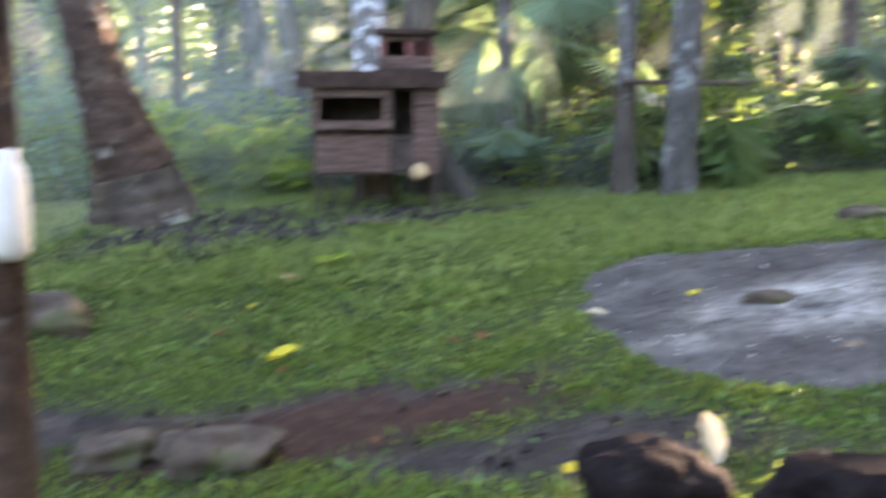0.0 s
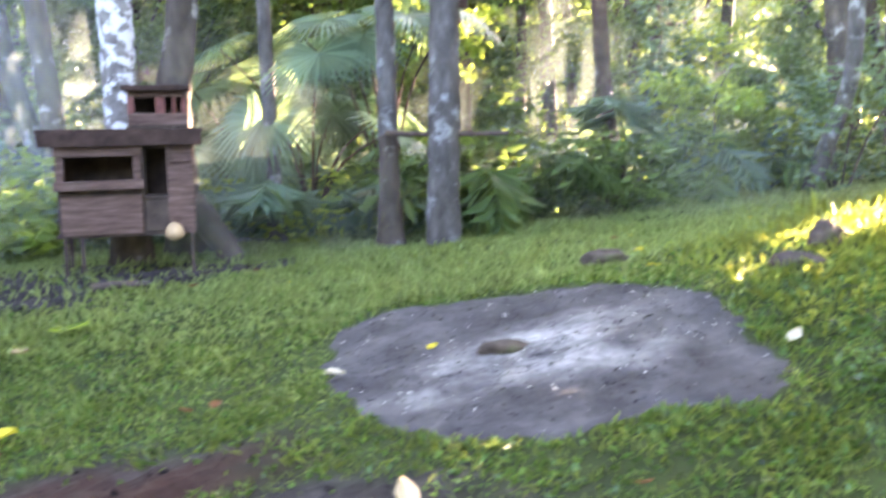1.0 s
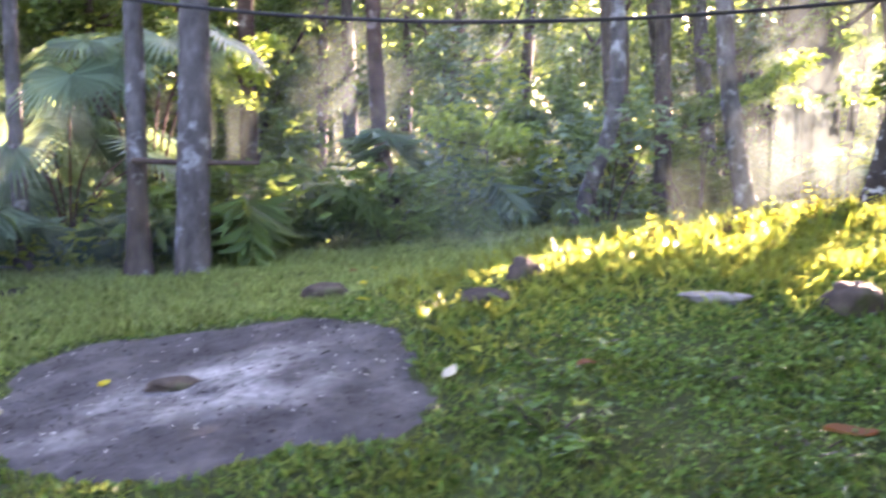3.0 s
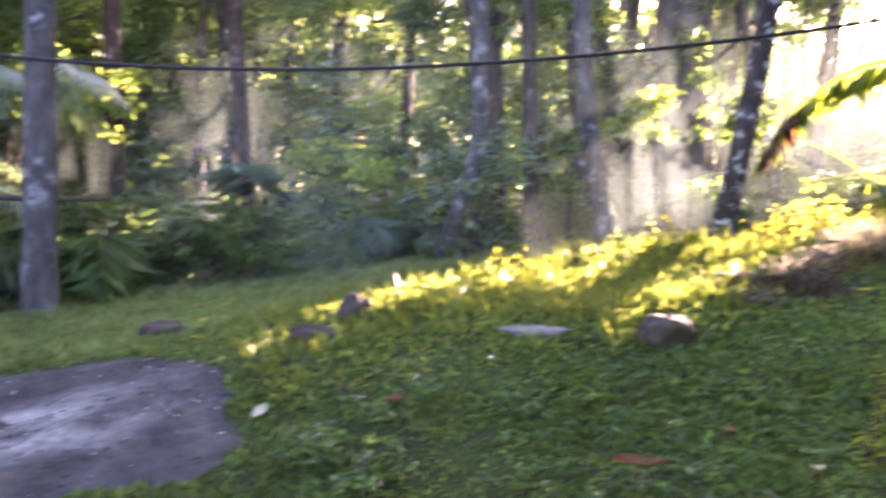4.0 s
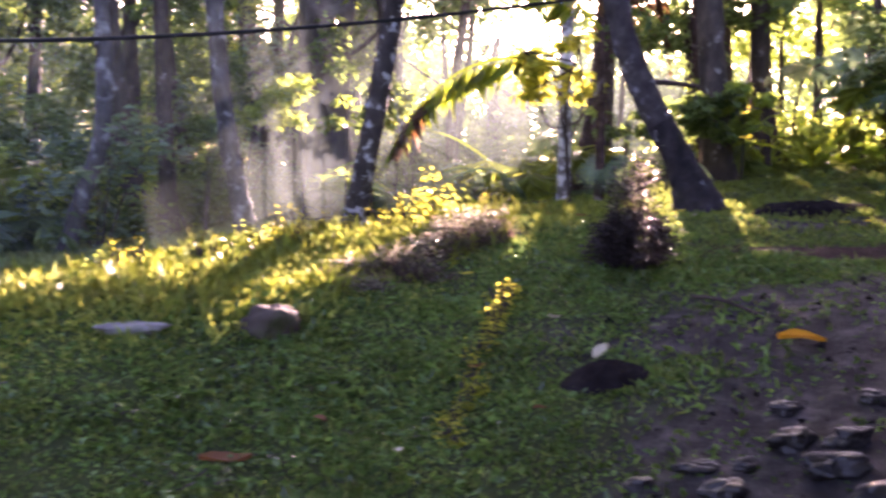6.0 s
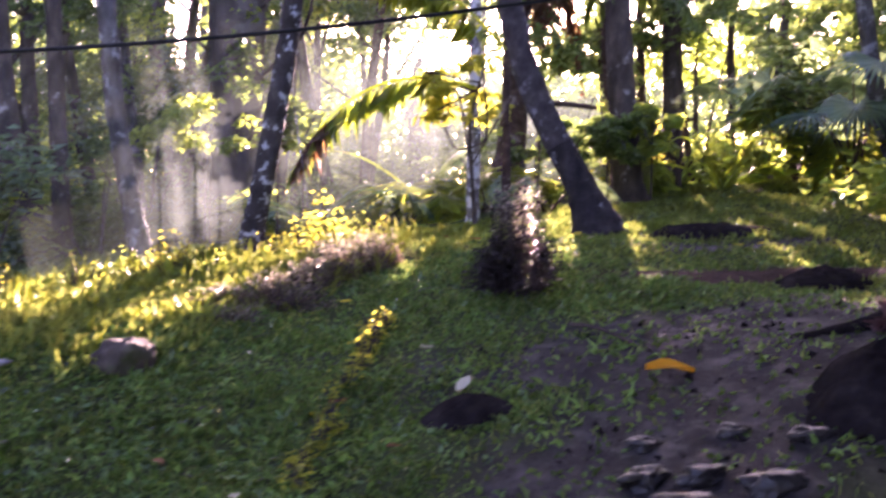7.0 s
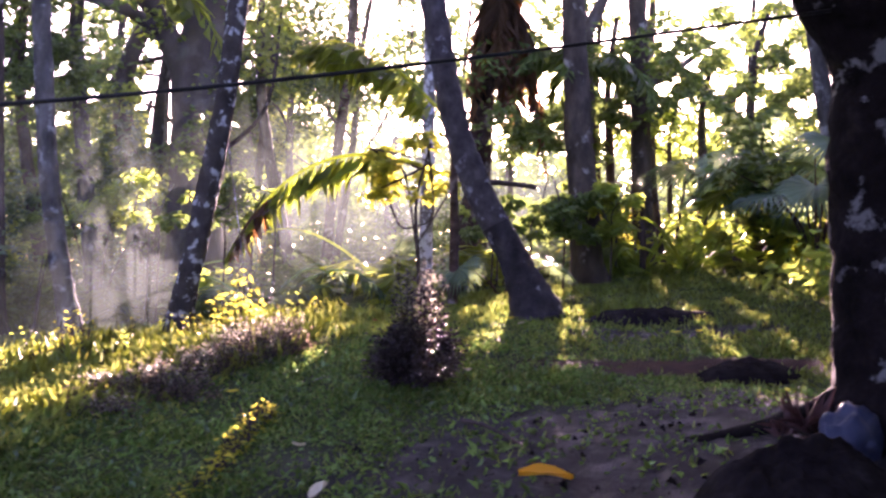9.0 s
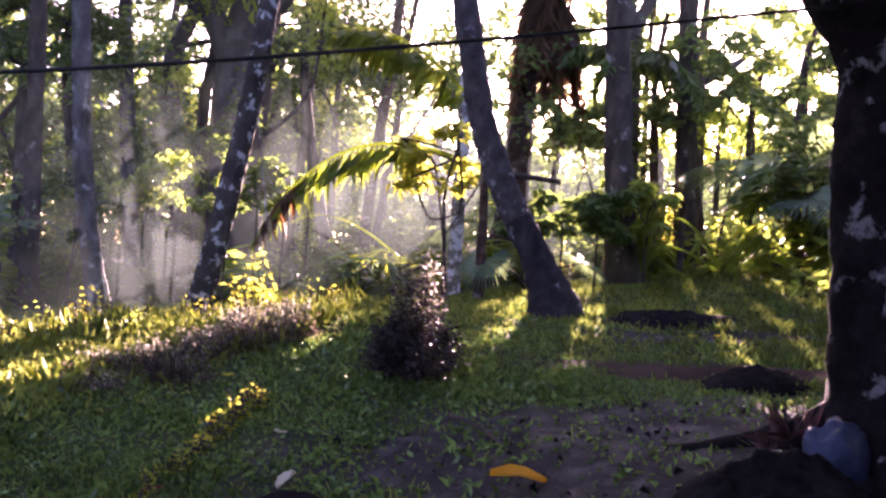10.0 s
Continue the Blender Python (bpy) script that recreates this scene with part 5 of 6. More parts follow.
stone("flat_stone", "pale flat stone lying in the lawn", 4.50, 4.62, (0.19, 0.10, 0.04), M_ROCK_FLAT, 5, 0.5, 0.7, group="stones in the grass", turn=-25)
stone("stone", "large dark stone at the lawn's near edge", 0.66, 3.05, (0.25, 0.16, 0.17), M_EARTH, 7, 0.3, group="stones along the path", turn=8)
stone("stone", "large dark flat-topped stone at the near edge", 1.32, 2.93, (0.32, 0.16, 0.13), M_EARTH, 8, 0.1, 0.8, group="stones along the path", turn=-6)
stone("stone", "rough brown stone by the bare soil", -1.34, 4.0, (0.20, 0.14, 0.12), M_ROCK, 9, 0.1, group="stones along the path", turn=10, craggy=1.6)
stone("stone", "rounded mossy brown stone by the bare soil", -0.92, 3.92, (0.25, 0.15, 0.13), M_ROCK, 10, 0.05, group="stones along the path", turn=0, craggy=1.5)
stone("stone", "small brown lump in the middle of the ash", 1.66, 4.98, (0.13, 0.07, 0.05), M_ROCK, 11, 0.4, group="stones in the grass")
stone("stone", "dark brown mound of earth beside the post", -2.34, 5.75, (0.30, 0.2, 0.2), M_ROCK, 14, 0.0, craggy=1.6, group="stones along the path", turn=10)
rng0 = np.random.RandomState(15)
for i, (x, y, s) in enumerate(((5.86, 1.55, 0.13), (5.72, 1.30, 0.15), (5.48, 1.74, 0.10), (5.98, 1.36, 0.12), (6.12, 1.72, 0.09), (5.36, 1.52, 0.12), (5.60, 1.05, 0.14), (6.02, 1.10, 0.16), (6.35, 1.45, 0.10), (5.25, 1.85, 0.07), (5.60, 1.60, 0.08), (6.45, 1.15, 0.12))):
    stone("stone", "dark wet stone edged with pale light", x, y, (s * 0.8, s * 0.45, s * 0.38), M_WET, 20 + i, 0.15, craggy=2.0, group="loose stones by the roots", turn=-40 + 40 * rng0.rand())


def mound_height(x, y, cx, cy, rx, ry, h, turn, seed):
    c, q = math.cos(radians(turn)), math.sin(radians(turn))
    u, v = ((x - cx) * c + (y - cy) * q) / rx, (-(x - cx) * q + (y - cy) * c) / ry
    d = min(1.0, math.hypot(u, v) * (1 + 0.10 * noise.noise((2.3 * u + seed, 2.3 * v, seed))))
    lumps = 1 + 0.28 * noise.noise((5 * x, 5 * y, seed)) + 0.18 * noise.noise((15 * x, 15 * y, seed)) + 0.08 * noise.noise((40 * x, 40 * y, seed))
    return h * (1 - d * d) ** 1.1 * lumps - 0.03 * d ** 6


def mound(label, cx, cy, rx, ry, h, turn, seed):
    """A hump of dark earth that runs out into the ground."""
    rings, spokes = 34, 90
    v, f = [], []
    for i in range(rings + 1):
        for j in range(spokes):
            a = 2 * math.pi * j / spokes
            px, py = rx * i / rings * math.cos(a), ry * i / rings * math.sin(a)
            c, q = math.cos(radians(turn)), math.sin(radians(turn))
            x, y = cx + px * c - py * q, cy + px * q + py * c
            v.append((x - cx, y - cy, land_at(x, y) + float(ripple(x, y)) + mound_height(x, y, cx, cy, rx, ry, h, turn, seed) - land_at(cx, cy)))
    for i in range(rings):
        for j in range(spokes):
            j2 = (j + 1) % spokes
            f.append((i * spokes + j, (i + 1) * spokes + j, (i + 1) * spokes + j2, i * spokes + j2))
    thing("earth_mound", label, "mound", (cx, cy, land_at(cx, cy)), "mounds of dark earth", me=from_arrays("earth_mound", v, f, M_EARTH, True))


ROOT_MOUND = (6.98, 0.98, 0.52, 0.40, 0.22, -20, 51)


def root_hump():
    """The dark earth in which the near tree's roots end, and lower humps beyond it."""
    mound("dark hump of rooty earth below the tree", *ROOT_MOUND)
    mound("second dark hump of earth against the trunk", 7.85, 0.30, 0.60, 0.42, 0.24, 10, 52)
    mound("small dark purplish heap of earth in the lawn", 6.03, 2.64, 0.26, 0.21, 0.09, -40, 6)
    mound("dark rounded hump of earth on the lawn", 9.06, 2.28, 0.38, 0.28, 0.115, -30, 12)
    mound("long low dark hump beyond the leaning palm", 10.75, 4.12, 0.70, 0.34, 0.105, -32, 13)


root_hump()


# ---- by the near tree: sack, coconut, dry fronds ----
def sack():
    bm = bmesh.new()
    bmesh.ops.create_icosphere(bm, subdivisions=4, radius=1.0)
    for v in bm.verts:
        c = v.co.copy()
        k = 1 + 0.16 * noise.noise(c * 1.7) - 0.16 * abs(noise.noise(c * 3.4 + Vector((2, 1, 0)))) - 0.07 * abs(noise.noise(c * 8.0))
        flare = 1.0 + 0.12 * c.z * c.z if c.z > 0 else 1.0 - 0.1 * c.z
        v.co = Vector((0.17 * c.x * k * flare, 0.12 * c.y * k * flare, 0.135 * max(c.z, -0.8) * k + 0.05 * noise.noise(c * 2.2 + Vector((4, 0, 0)))))
    thing("plastic_sack", "crumpled pale blue plastic sack leaning on the roots", "sack", (7.56, 1.02, land_at(7.56, 1.02) + 0.095), me=bm_mesh("sack", bm, M_SACK, True))


sack()


def coconut(x, y, z):
    bm = bmesh.new()
    bmesh.ops.create_uvsphere(bm, u_segments=20, v_segments=14, radius=0.062)
    for v in bm.verts:
        v.co.z *= 1.12
        v.co *= 1 + 0.05 * noise.noise(v.co * 25)
    thing("coconut", "small brown coconut resting on the roots", "coconut", (x, y, z), me=bm_mesh("coconut", bm, M_NUT, True))


coconut(7.38, 1.18, land_at(7.38, 1.18) + max(0.0, mound_height(7.38, 1.18, *ROOT_MOUND)) + 0.055)


def dry_tuft(x, y, seed, count=30, length=0.24):
    rng = np.random.RandomState(seed)
    tuft = thing("dry_tuft", "spiky reddish brown tuft of dry leaves by the trunk", "plant", (x, y, land_at(x, y) + 0.06))
    for i in range(count):
        a = rng.uniform(0, 2 * math.pi)
        way = np.array([[math.cos(a) * 0.7, math.sin(a) * 0.7, 0.3 + 0.6 * rng.rand()]])
        part("blade", from_arrays("blade", *leaf_arrays(0.02 * rng.normal(size=(1, 3)), way, length * (0.6 + 0.6 * rng.rand()), 0.010, rng, 0.3, 0.3), M_TUFT), tuft)


dry_tuft(7.60, 1.24, 3, 34, 0.19)
dry_tuft(7.52, 1.3, 4, 10, 0.10)


# ---- the post at the start, with a white bottle hung on it ----
def near_post():
    p = thing("wooden_post", "mottled brown wooden post at the lawn's edge", "post", (-1.325, 2.95, -0.02))
    part("pole", from_arrays("pole", *tube_arrays(smooth_line([(0, 0, -0.2), (0.01, 0, 1.0), (0.02, 0, 2.6)], 30), np.full(30, 0.075), 12, 0.12, seed=9), M_BARK_BROWN, True), p)
    bm = bmesh.new()
    prof = [(0.0, -0.17), (0.035, -0.165), (0.052, -0.14), (0.055, -0.05), (0.054, 0.06), (0.046, 0.10), (0.03, 0.12), (0.032, 0.15), (0.0, 0.155)]
    vs = [bm.verts.new((r, 0, z)) for r, z in prof]
    es = [bm.edges.new((a, b)) for a, b in itertools.pairwise(vs)]
    bmesh.ops.spin(bm, geom=vs + es, cent=(0, 0, 0), axis=(0, 0, 1), angle=2 * math.pi, steps=20)
    bmesh.ops.remove_doubles(bm, verts=bm.verts, dist=0.0005)
    thing("white_bottle", "white plastic bottle hung against the post", "bottle", (-1.235, 2.86, 1.13), me=bm_mesh("bottle", bm, M_WHITE, True))


near_post()


# ---- dark bushes along the crest ----
def purple_bush(label, x, y, size, leaves, seed, share=6, spray=0, leaf=None):
    """A low dense dome of small dark leaves; thin sprays rise out of it, pale leaflets painted on as glints."""
    rng = np.random.RandomState(seed)
    z = land_at(x, y)
    b = thing("purple_bush", label, "bush", (x, y, z), "dark bushes along the crest")
    stems, ends = [], []
    for i in range(44):
        a, r = 2 * math.pi * rng.rand(), rng.rand() ** 0.5
        foot = np.array([size[0] * 0.55 * r * math.cos(a), size[1] * 0.55 * r * math.sin(a), -0.02])
        top = np.array([size[0] * r * math.cos(a), size[1] * r * math.sin(a), size[2] * math.sqrt(max(0.05, 1 - 0.9 * r * r)) * (0.75 + 0.35 * rng.rand())])
        stems.append(limb(smooth_line([foot, (foot + top) / 2 + 0.02 * rng.normal(size=3), top], 5), 0.004, 0.0015, seed + i))
        ends.append((foot, top))
    rise = []
    for i in range(spray):
        a, r = 2 * math.pi * rng.rand(), 0.55 * rng.rand() ** 0.5
        foot = np.array([size[0] * r * math.cos(a), size[1] * r * math.sin(a), 0.5 * size[2]])
        top = foot * np.array([1.0, 1.0, 0]) + np.array([0.04 * rng.normal(), 0.04 * rng.normal(), size[2] * (1.15 + 0.65 * rng.rand() ** 0.7)])
        stems.append(limb(smooth_line([foot, (foot + top) / 2 + 0.015 * rng.normal(size=3), top], 5), 0.003, 0.001, seed + 50 + i))
        rise.append((foot, top))
    tagged(part("twig_mass", from_arrays("twig_mass", *join(*stems), M_BARK_DARK), b), kind="stuff")

    def along(pairs, n, spread):
        k = rng.randint(len(pairs), size=n)
        f, t = np.array([e[0] for e in pairs])[k], np.array([e[1] for e in pairs])[k]
        at = f + (t - f) * rng.rand(n, 1) ** 0.6 + spread * rng.normal(size=(n, 3))
        at[:, 2] = np.maximum(at[:, 2], 0.0)
        return at

    at = along(ends, leaves, 0.03)
    if rise:
        at = np.vstack([at, along(rise, leaves // 12, 0.015)])
    part("foliage", from_arrays("foliage", *leaf_arrays(at, hang(rng, len(at), 0.3), 0.022 + 0.018 * rng.rand(len(at)), 0.015, rng), leaf or M_PURPLE), b)
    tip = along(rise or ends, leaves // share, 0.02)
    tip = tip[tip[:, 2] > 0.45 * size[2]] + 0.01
    tips = part("leaf_glint_spray", from_arrays("leaf_glint_spray", *leaf_arrays(tip, hang(rng, len(tip), 0.3), 0.019, 0.012, rng), M_PURPLE_GLINT), b, "pale leaflets standing in for sun glints")
    tagged(tips, kind="stuff")


purple_bush("rounded dark purple bush with thin glinting sprays", 7.66, 3.74, (0.31, 0.31, 0.43), 6500, 61, share=9, spray=40)
rng0 = np.random.RandomState(9)
for i in range(24):
    u = i / 23
    x, y = 6.05 + 2.2 * u + 0.08 * rng0.normal(), 4.80 + 0.20 * u + 0.42 * u * u + 0.13 * rng0.normal()
    if in_beam(x, y, 0.16):
        continue
    purple_bush("low brownish purple bush with thin glinting stalks", x, y, (0.17 + 0.10 * rng0.rand(), 0.17 + 0.06 * rng0.rand(), (0.06 + 0.09 * min(1, 2 * u)) * (1 if u < 0.75 else 0.7) * (0.6 + 0.8 * rng0.rand())), 260, 70 + i, share=2, spray=18, leaf=M_HEDGE)


def ash_crumbs():
    """Charred bits and pale flakes scattered over the ash."""
    rng = np.random.RandomState(17)
    for name, label, n, m, size in (("char_bits", "small charred bits in the ash", 900, M_EARTH, 0.012), ("ash_flakes", "pale flakes of burnt leaves on the ash", 160, M_PALE_ASH, 0.010)):
        a, r = rng.uniform(0, 2 * math.pi, n), rng.rand(n) ** 0.6
        reach = np.array([ash_reach(t) for t in a]) - 0.06
        x, y = ASH_C[0] + r * reach * np.cos(a), ASH_C[1] + r * reach * np.sin(a)
        z = land(x, y) + ripple(x, y) + 0.028
        way = np.stack([rng.normal(size=n), rng.normal(size=n), 0.35 * rng.normal(size=n)], -1)
        me = from_arrays(name, *leaf_arrays(np.stack([x, y, z], -1), way, size * (0.6 + 2.2 * rng.rand(n) ** 3), size * 0.8, rng, 0.4, 0.2), m)
        thing(name, label, "ash", me=me, kind="stuff")


ash_crumbs()

def clods():
    """Crumbs of earth and leaf litter over the bare soil."""
    rng = np.random.RandomState(23)
    n = 9000
    x, y = rng.uniform(-3, 9, n), rng.uniform(0.5, 8.5, n)
    ok = (rng.rand(n) < soil(x, y) ** 2) & ~in_ash(x, y)
    x, y = x[ok], y[ok]
    k = len(x)
    z = land(x, y) + ripple(x, y) + 0.004
    way = np.stack([rng.normal(size=k), rng.normal(size=k), 0.5 * rng.rand(k)], -1)
    size = 0.008 + 0.035 * rng.rand(k) ** 4
    me = from_arrays("soil_crumbs", *leaf_arrays(np.stack([x, y, z], -1), way, size * 1.4, size, rng, 0.7, -0.1), M_EARTH)
    thing("soil_crumbs", "crumbs of dark earth and litter on bare soil", "soil", me=me, kind="stuff")


clods()

# ---- fallen leaves ----
def fallen_leaf(label, x, y, length, width, material, turn, seed, lift=0.02, curl=0.25, stand=0.0):
    """One leaf with a midrib, lobed edge and curled rim."""
    n, k = 10, 5
    v, f = [], []
    for i in range(n + 1):
        u = i / n
        w = width * 0.5 * math.sin(math.pi * min(1, 0.04 + 0.96 * u)) ** 0.7 * (1 + 0.12 * math.sin(19 * u + seed))
        for j in range(k):
            s = j / (k - 1) * 2 - 1
            v.append((length * (u - 0.5), w * s, curl * width * (s * s) + 0.12 * length * math.sin(3 * u + seed) * u + 0.01 * length * math.sin(7 * u + 5 * s)))
    for i in range(n):
        for j in range(k - 1):
            a = i * k + j
            f.append((a, a + 1, a + k + 1, a + k))
    me = from_arrays("leaf", v, f, material, True)
    ob = thing("fallen_leaf", label, "leaf", (x, y, land_at(x, y) + float(ripple(x, y)) + lift), "fallen leaves", me=me)
    ob.rotation_euler = (radians(8), radians(-stand), radians(turn))
    return ob


fallen_leaf("big curled bright orange leaf on bare soil", 6.80, 2.03, 0.24, 0.11, M_ORANGE, -40, 1, 0.04)
fallen_leaf("pale cream leaf standing on edge by a stone", 6.10, 2.72, 0.10, 0.10, M_PALE, -30, 2, 0.045 + mound_height(6.10, 2.72, 6.03, 2.64, 0.26, 0.21, 0.09, -40, 6), 0.2, 50)
fallen_leaf("dry reddish brown leaf in the grass", 4.28, 3.26, 0.22, 0.09, M_DEAD, -25, 3, 0.03)
fallen_leaf("cream leaf beside the ash", 2.86, 4.28, 0.09, 0.07, M_PALE, 20, 4, 0.04, 0.2, 30)
fallen_leaf("small yellow leaf on the grey ash", 1.32, 5.22, 0.07, 0.05, M_YELLOW, 40, 5, 0.035)
fallen_leaf("yellow leaf lying on the lawn", -0.84, 5.2, 0.17, 0.10, M_YELLOW, 25, 6, 0.05, 0.3, 10)
fallen_leaf("tall pale dry leaf leaning on a stone", 0.88, 3.2, 0.18, 0.09, M_PALE, 100, 7, 0.13, 0.2, 55)
fallen_leaf("small cream leaf at the ash edge", 0.80, 5.12, 0.10, 0.07, M_PALE, 10, 8, 0.04)
fallen_leaf("small yellow leaf in the grass", 0.45, 3.28, 0.09, 0.07, M_YELLOW, 30, 9, 0.05)
fallen_leaf("tan leaf on the lawn", -0.98, 6.35, 0.10, 0.07, M_TAN, 0, 10, 0.05)
fallen_leaf("pale green leaf on the lawn", -0.74, 6.6, 0.24, 0.08, M_LEAF_FRESH, 5, 11, 0.05)
fallen_leaf("pale brown leaf on the lawn", 0.2, 5.1, 0.09, 0.06, M_DEAD, 70, 12, 0.04)
fallen_leaf("large pale blue-green leaf lying at the lawn edge", 1.25, 9.75, 0.36, 0.16, M_LEAF_BLUE, 10, 13, 0.10, 0.7, 12)
fallen_leaf("large pale green leaf lying at the lawn edge", 0.85, 9.65, 0.30, 0.14, M_LEAF_BLUE, -20, 14, 0.10, 0.7, 16)
rng0 = np.random.RandomState(4)
for i in range(46):
    x, y = rng0.uniform(-2.5, 11), rng0.uniform(2.6, 8)
    if in_ash(np.array(x), np.array(y), -0.1):
        continue
    m, text = ((M_YELLOW, "small yellow fallen leaf in the grass"), (M_DEAD, "small brown fallen leaf in the grass"), (M_PALE, "small pale fallen leaf in the grass"), (M_DEAD, "small brown fallen leaf in the grass"))[i % 4]
    fallen_leaf(text, x, y, rng0.uniform(0.05, 0.10), rng0.uniform(0.03, 0.06), m, rng0.uniform(0, 360), 30 + i, 0.035)

# ---- understorey plants with a shape of their own ----
fan_palm("blue-green fan palm between slender trunks", 1.0, 10.5, 1.9, 8, 3, 0.62)
fan_palm("pale blue-green fan palm deep in the thicket", 1.75, 10.3, 2.3, 8, 13, 0.60)
fan_palm("low fan palm behind the hutch", 0.35, 10.9, 1.5, 7, 14, 0.66)
young_palm("young palm with long drooping fronds", 0.75, 10.2, 1.9, 7, 16, M_LEAF_BLUE)
young_palm("young palm with long drooping fronds", 2.6, 10.6, 2.0, 7, 17, M_LEAF_DEEP)
young_palm("young palm in the shade of the grove", 5.9, 11.2, 1.8, 8, 18, M_LEAF_DEEP)
young_palm("young palm behind the sunlit crest", 9.9, 11.9, 1.6, 8, 19, M_LEAF_DEEP)
young_palm("young palm behind the arching frond", 10.6, 9.6, 1.5, 8, 20, M_LEAF_BLUE)
fan_palm("backlit fan palm in the green thicket", 15.6, 5.6, 1.9, 9, 5, 0.7)
fan_palm("backlit fan palm at the thicket's edge", 14.6, 4.4, 1.5, 8, 6, 0.65)
fan_palm("fan palm beside the tall dark trunk", 13.2, 9.0, 1.2, 7, 7, 0.5)
fan_palm("bright fan palm behind the leaning palm", 12.3, 7.2, 0.6, 6, 4, 0.4)
young_palm("young palm with arching fronds in the shade", 4.9, 11.4, 1.9, 8, 6, M_LEAF_BLUE)
young_palm("young palm with drooping feather fronds", 6.8, 12.6, 2.2, 8, 7, M_FROND)
young_palm("young palm at the thicket's foot", -0.2, 11.4, 1.6, 7, 8, M_LEAF_BLUE)
young_palm("young feather palm in the haze", -2.2, 10.3, 1.3, 8, 9, M_FROND)
young_palm("young feather palm in back light", 13.0, 9.8, 1.9, 8, 10, M_FROND)
young_palm("feather palm at the bright edge of the thicket", 16.4, 5.2, 2.3, 9, 11, M_FROND)
young_palm("bright green feather palm before the thicket", 15.1, 6.4, 2.0, 6, 21, M_LEAF_FRESH)
young_palm("bright green feather palm beside the feeder post", 15.9, 7.6, 2.0, 6, 23, M_LEAF_FRESH)
young_palm("feather palm in the green thicket", 16.2, 4.4, 2.4, 9, 12, M_FROND)


def hanging_fronds():
    """Two great fronds that hang into view from the palm beside the white trunk."""
    rng = np.random.RandomState(12)
    p = thing("hanging_fronds", "two long backlit coconut fronds, one tipped orange", "palm frond", (11.35, 7.05, 2.75))
    frond("frond", p, (-0.3, 0.2, 0.12), math.atan2(1.2, -1.6), 2.4, 0.32, 0.77, rng, M_FROND, "golden frond hanging low", shaded=False, pairs=42, leaflet=0.50, width=0.017, curl=1.3)
    frond("frond", p, (0, 0, 0.55), math.atan2(1.0, -1.2), 2.0, 1.15, 0.75, rng, M_FROND, "green frond arching high", shaded=False, pairs=46, leaflet=0.62, width=0.022, curl=0.8)
    frond("frond", p, (-1.55, 1.13, -0.25), math.atan2(1.2, -1.6), 0.55, -0.55, 0.6, rng, M_FROND_DRY, "dry orange frond tip", shaded=False, pairs=18, leaflet=0.4, width=0.035, curl=1.0)
    line = smooth_line([(0, 0, -1.4), (0.02, 0, -0.6), (0, 0, 0.0), (0.03, 0.02, 0.7)], 16)
    part("stem", from_arrays("stem", *tube_arrays(line, np.linspace(0.06, 0.035, 16), 9, 0.15), M_BARK_BROWN, True), p)


hanging_fronds()
leaf_tree("small tree with backlit yellow-green leaves", [(10.98, 7.18, 1.2), (10.95, 7.20, 1.9)], 0.03, 3.1, M_BARK_DARK, M_LEAF_GOLD, 901, crown=(0.66, 0.66, 0.40), leaves=420, size=0.14, crown_z=1.62, name="small_tree", limbs=7, clumps=12, shaded=False)
shrub("yellow backlit shrub behind the feeder post", 16.5, 8.6, 1.3, 1.2, M_LEAF_GOLD, 911, 650, 0.16, shaded=False)
shrub("crest weeds with the sun's glow put into yellow leaves", 8.0, 6.1, 0.55, 0.5, M_LEAF_GOLD, 912, 220, 0.07, shaded=False)
rng0 = np.random.RandomState(14)
for i in range(34):
    x, y = rng0.uniform(3.6, 8.6), rng0.uniform(2.7, 5.0)
    if float(soil(np.array(x), np.array(y))) > 0.4 or y > 4.9:
        continue
    shrub("small leafy weed in the shaded lawn", x, y, rng0.uniform(0.06, 0.12), rng0.uniform(0.25, 0.5), M_WEED, 930 + i, 110, 0.04, name="weed", group="weeds in the lawn", shaded=False)
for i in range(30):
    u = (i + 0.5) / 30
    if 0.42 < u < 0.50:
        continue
    # The streak of sun is also painted: these weeds are yellow themselves.
    shrub("small weed whose yellow leaf colour carries the sun streak", 5.10 + 1.66 * u + 0.02 * rng0.normal(), 2.78 + 1.25 * u + (0.025 + 0.02 * u) * rng0.normal(), 0.11 + 0.04 * u + 0.05 * rng0.rand(), 0.09 + 0.05 * u, M_LEAF_GOLD, 1000 + i, 34, 0.036, name="weed", group="weeds in the lawn", shaded=False)
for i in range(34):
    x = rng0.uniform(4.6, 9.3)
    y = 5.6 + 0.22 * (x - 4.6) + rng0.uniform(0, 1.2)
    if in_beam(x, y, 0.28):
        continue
    # Every other weed has the sun's yellow in its leaf colour.
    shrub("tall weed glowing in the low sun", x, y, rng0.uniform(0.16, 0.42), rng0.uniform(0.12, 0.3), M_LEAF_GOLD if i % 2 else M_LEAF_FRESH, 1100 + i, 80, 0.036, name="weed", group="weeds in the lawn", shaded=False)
shrub("leafy weed in the lawn", 3.05, 3.62, 0.20, 0.50, M_WEED, 913, 320, 0.06, shaded=False)
shrub("leafy weed in the lawn", 3.35, 4.15, 0.16, 0.45, M_WEED, 914, 240, 0.05, shaded=False)
shrub("leafy weed in the lawn", 4.05, 3.15, 0.12, 0.35, M_WEED, 915, 160, 0.045, shaded=False)


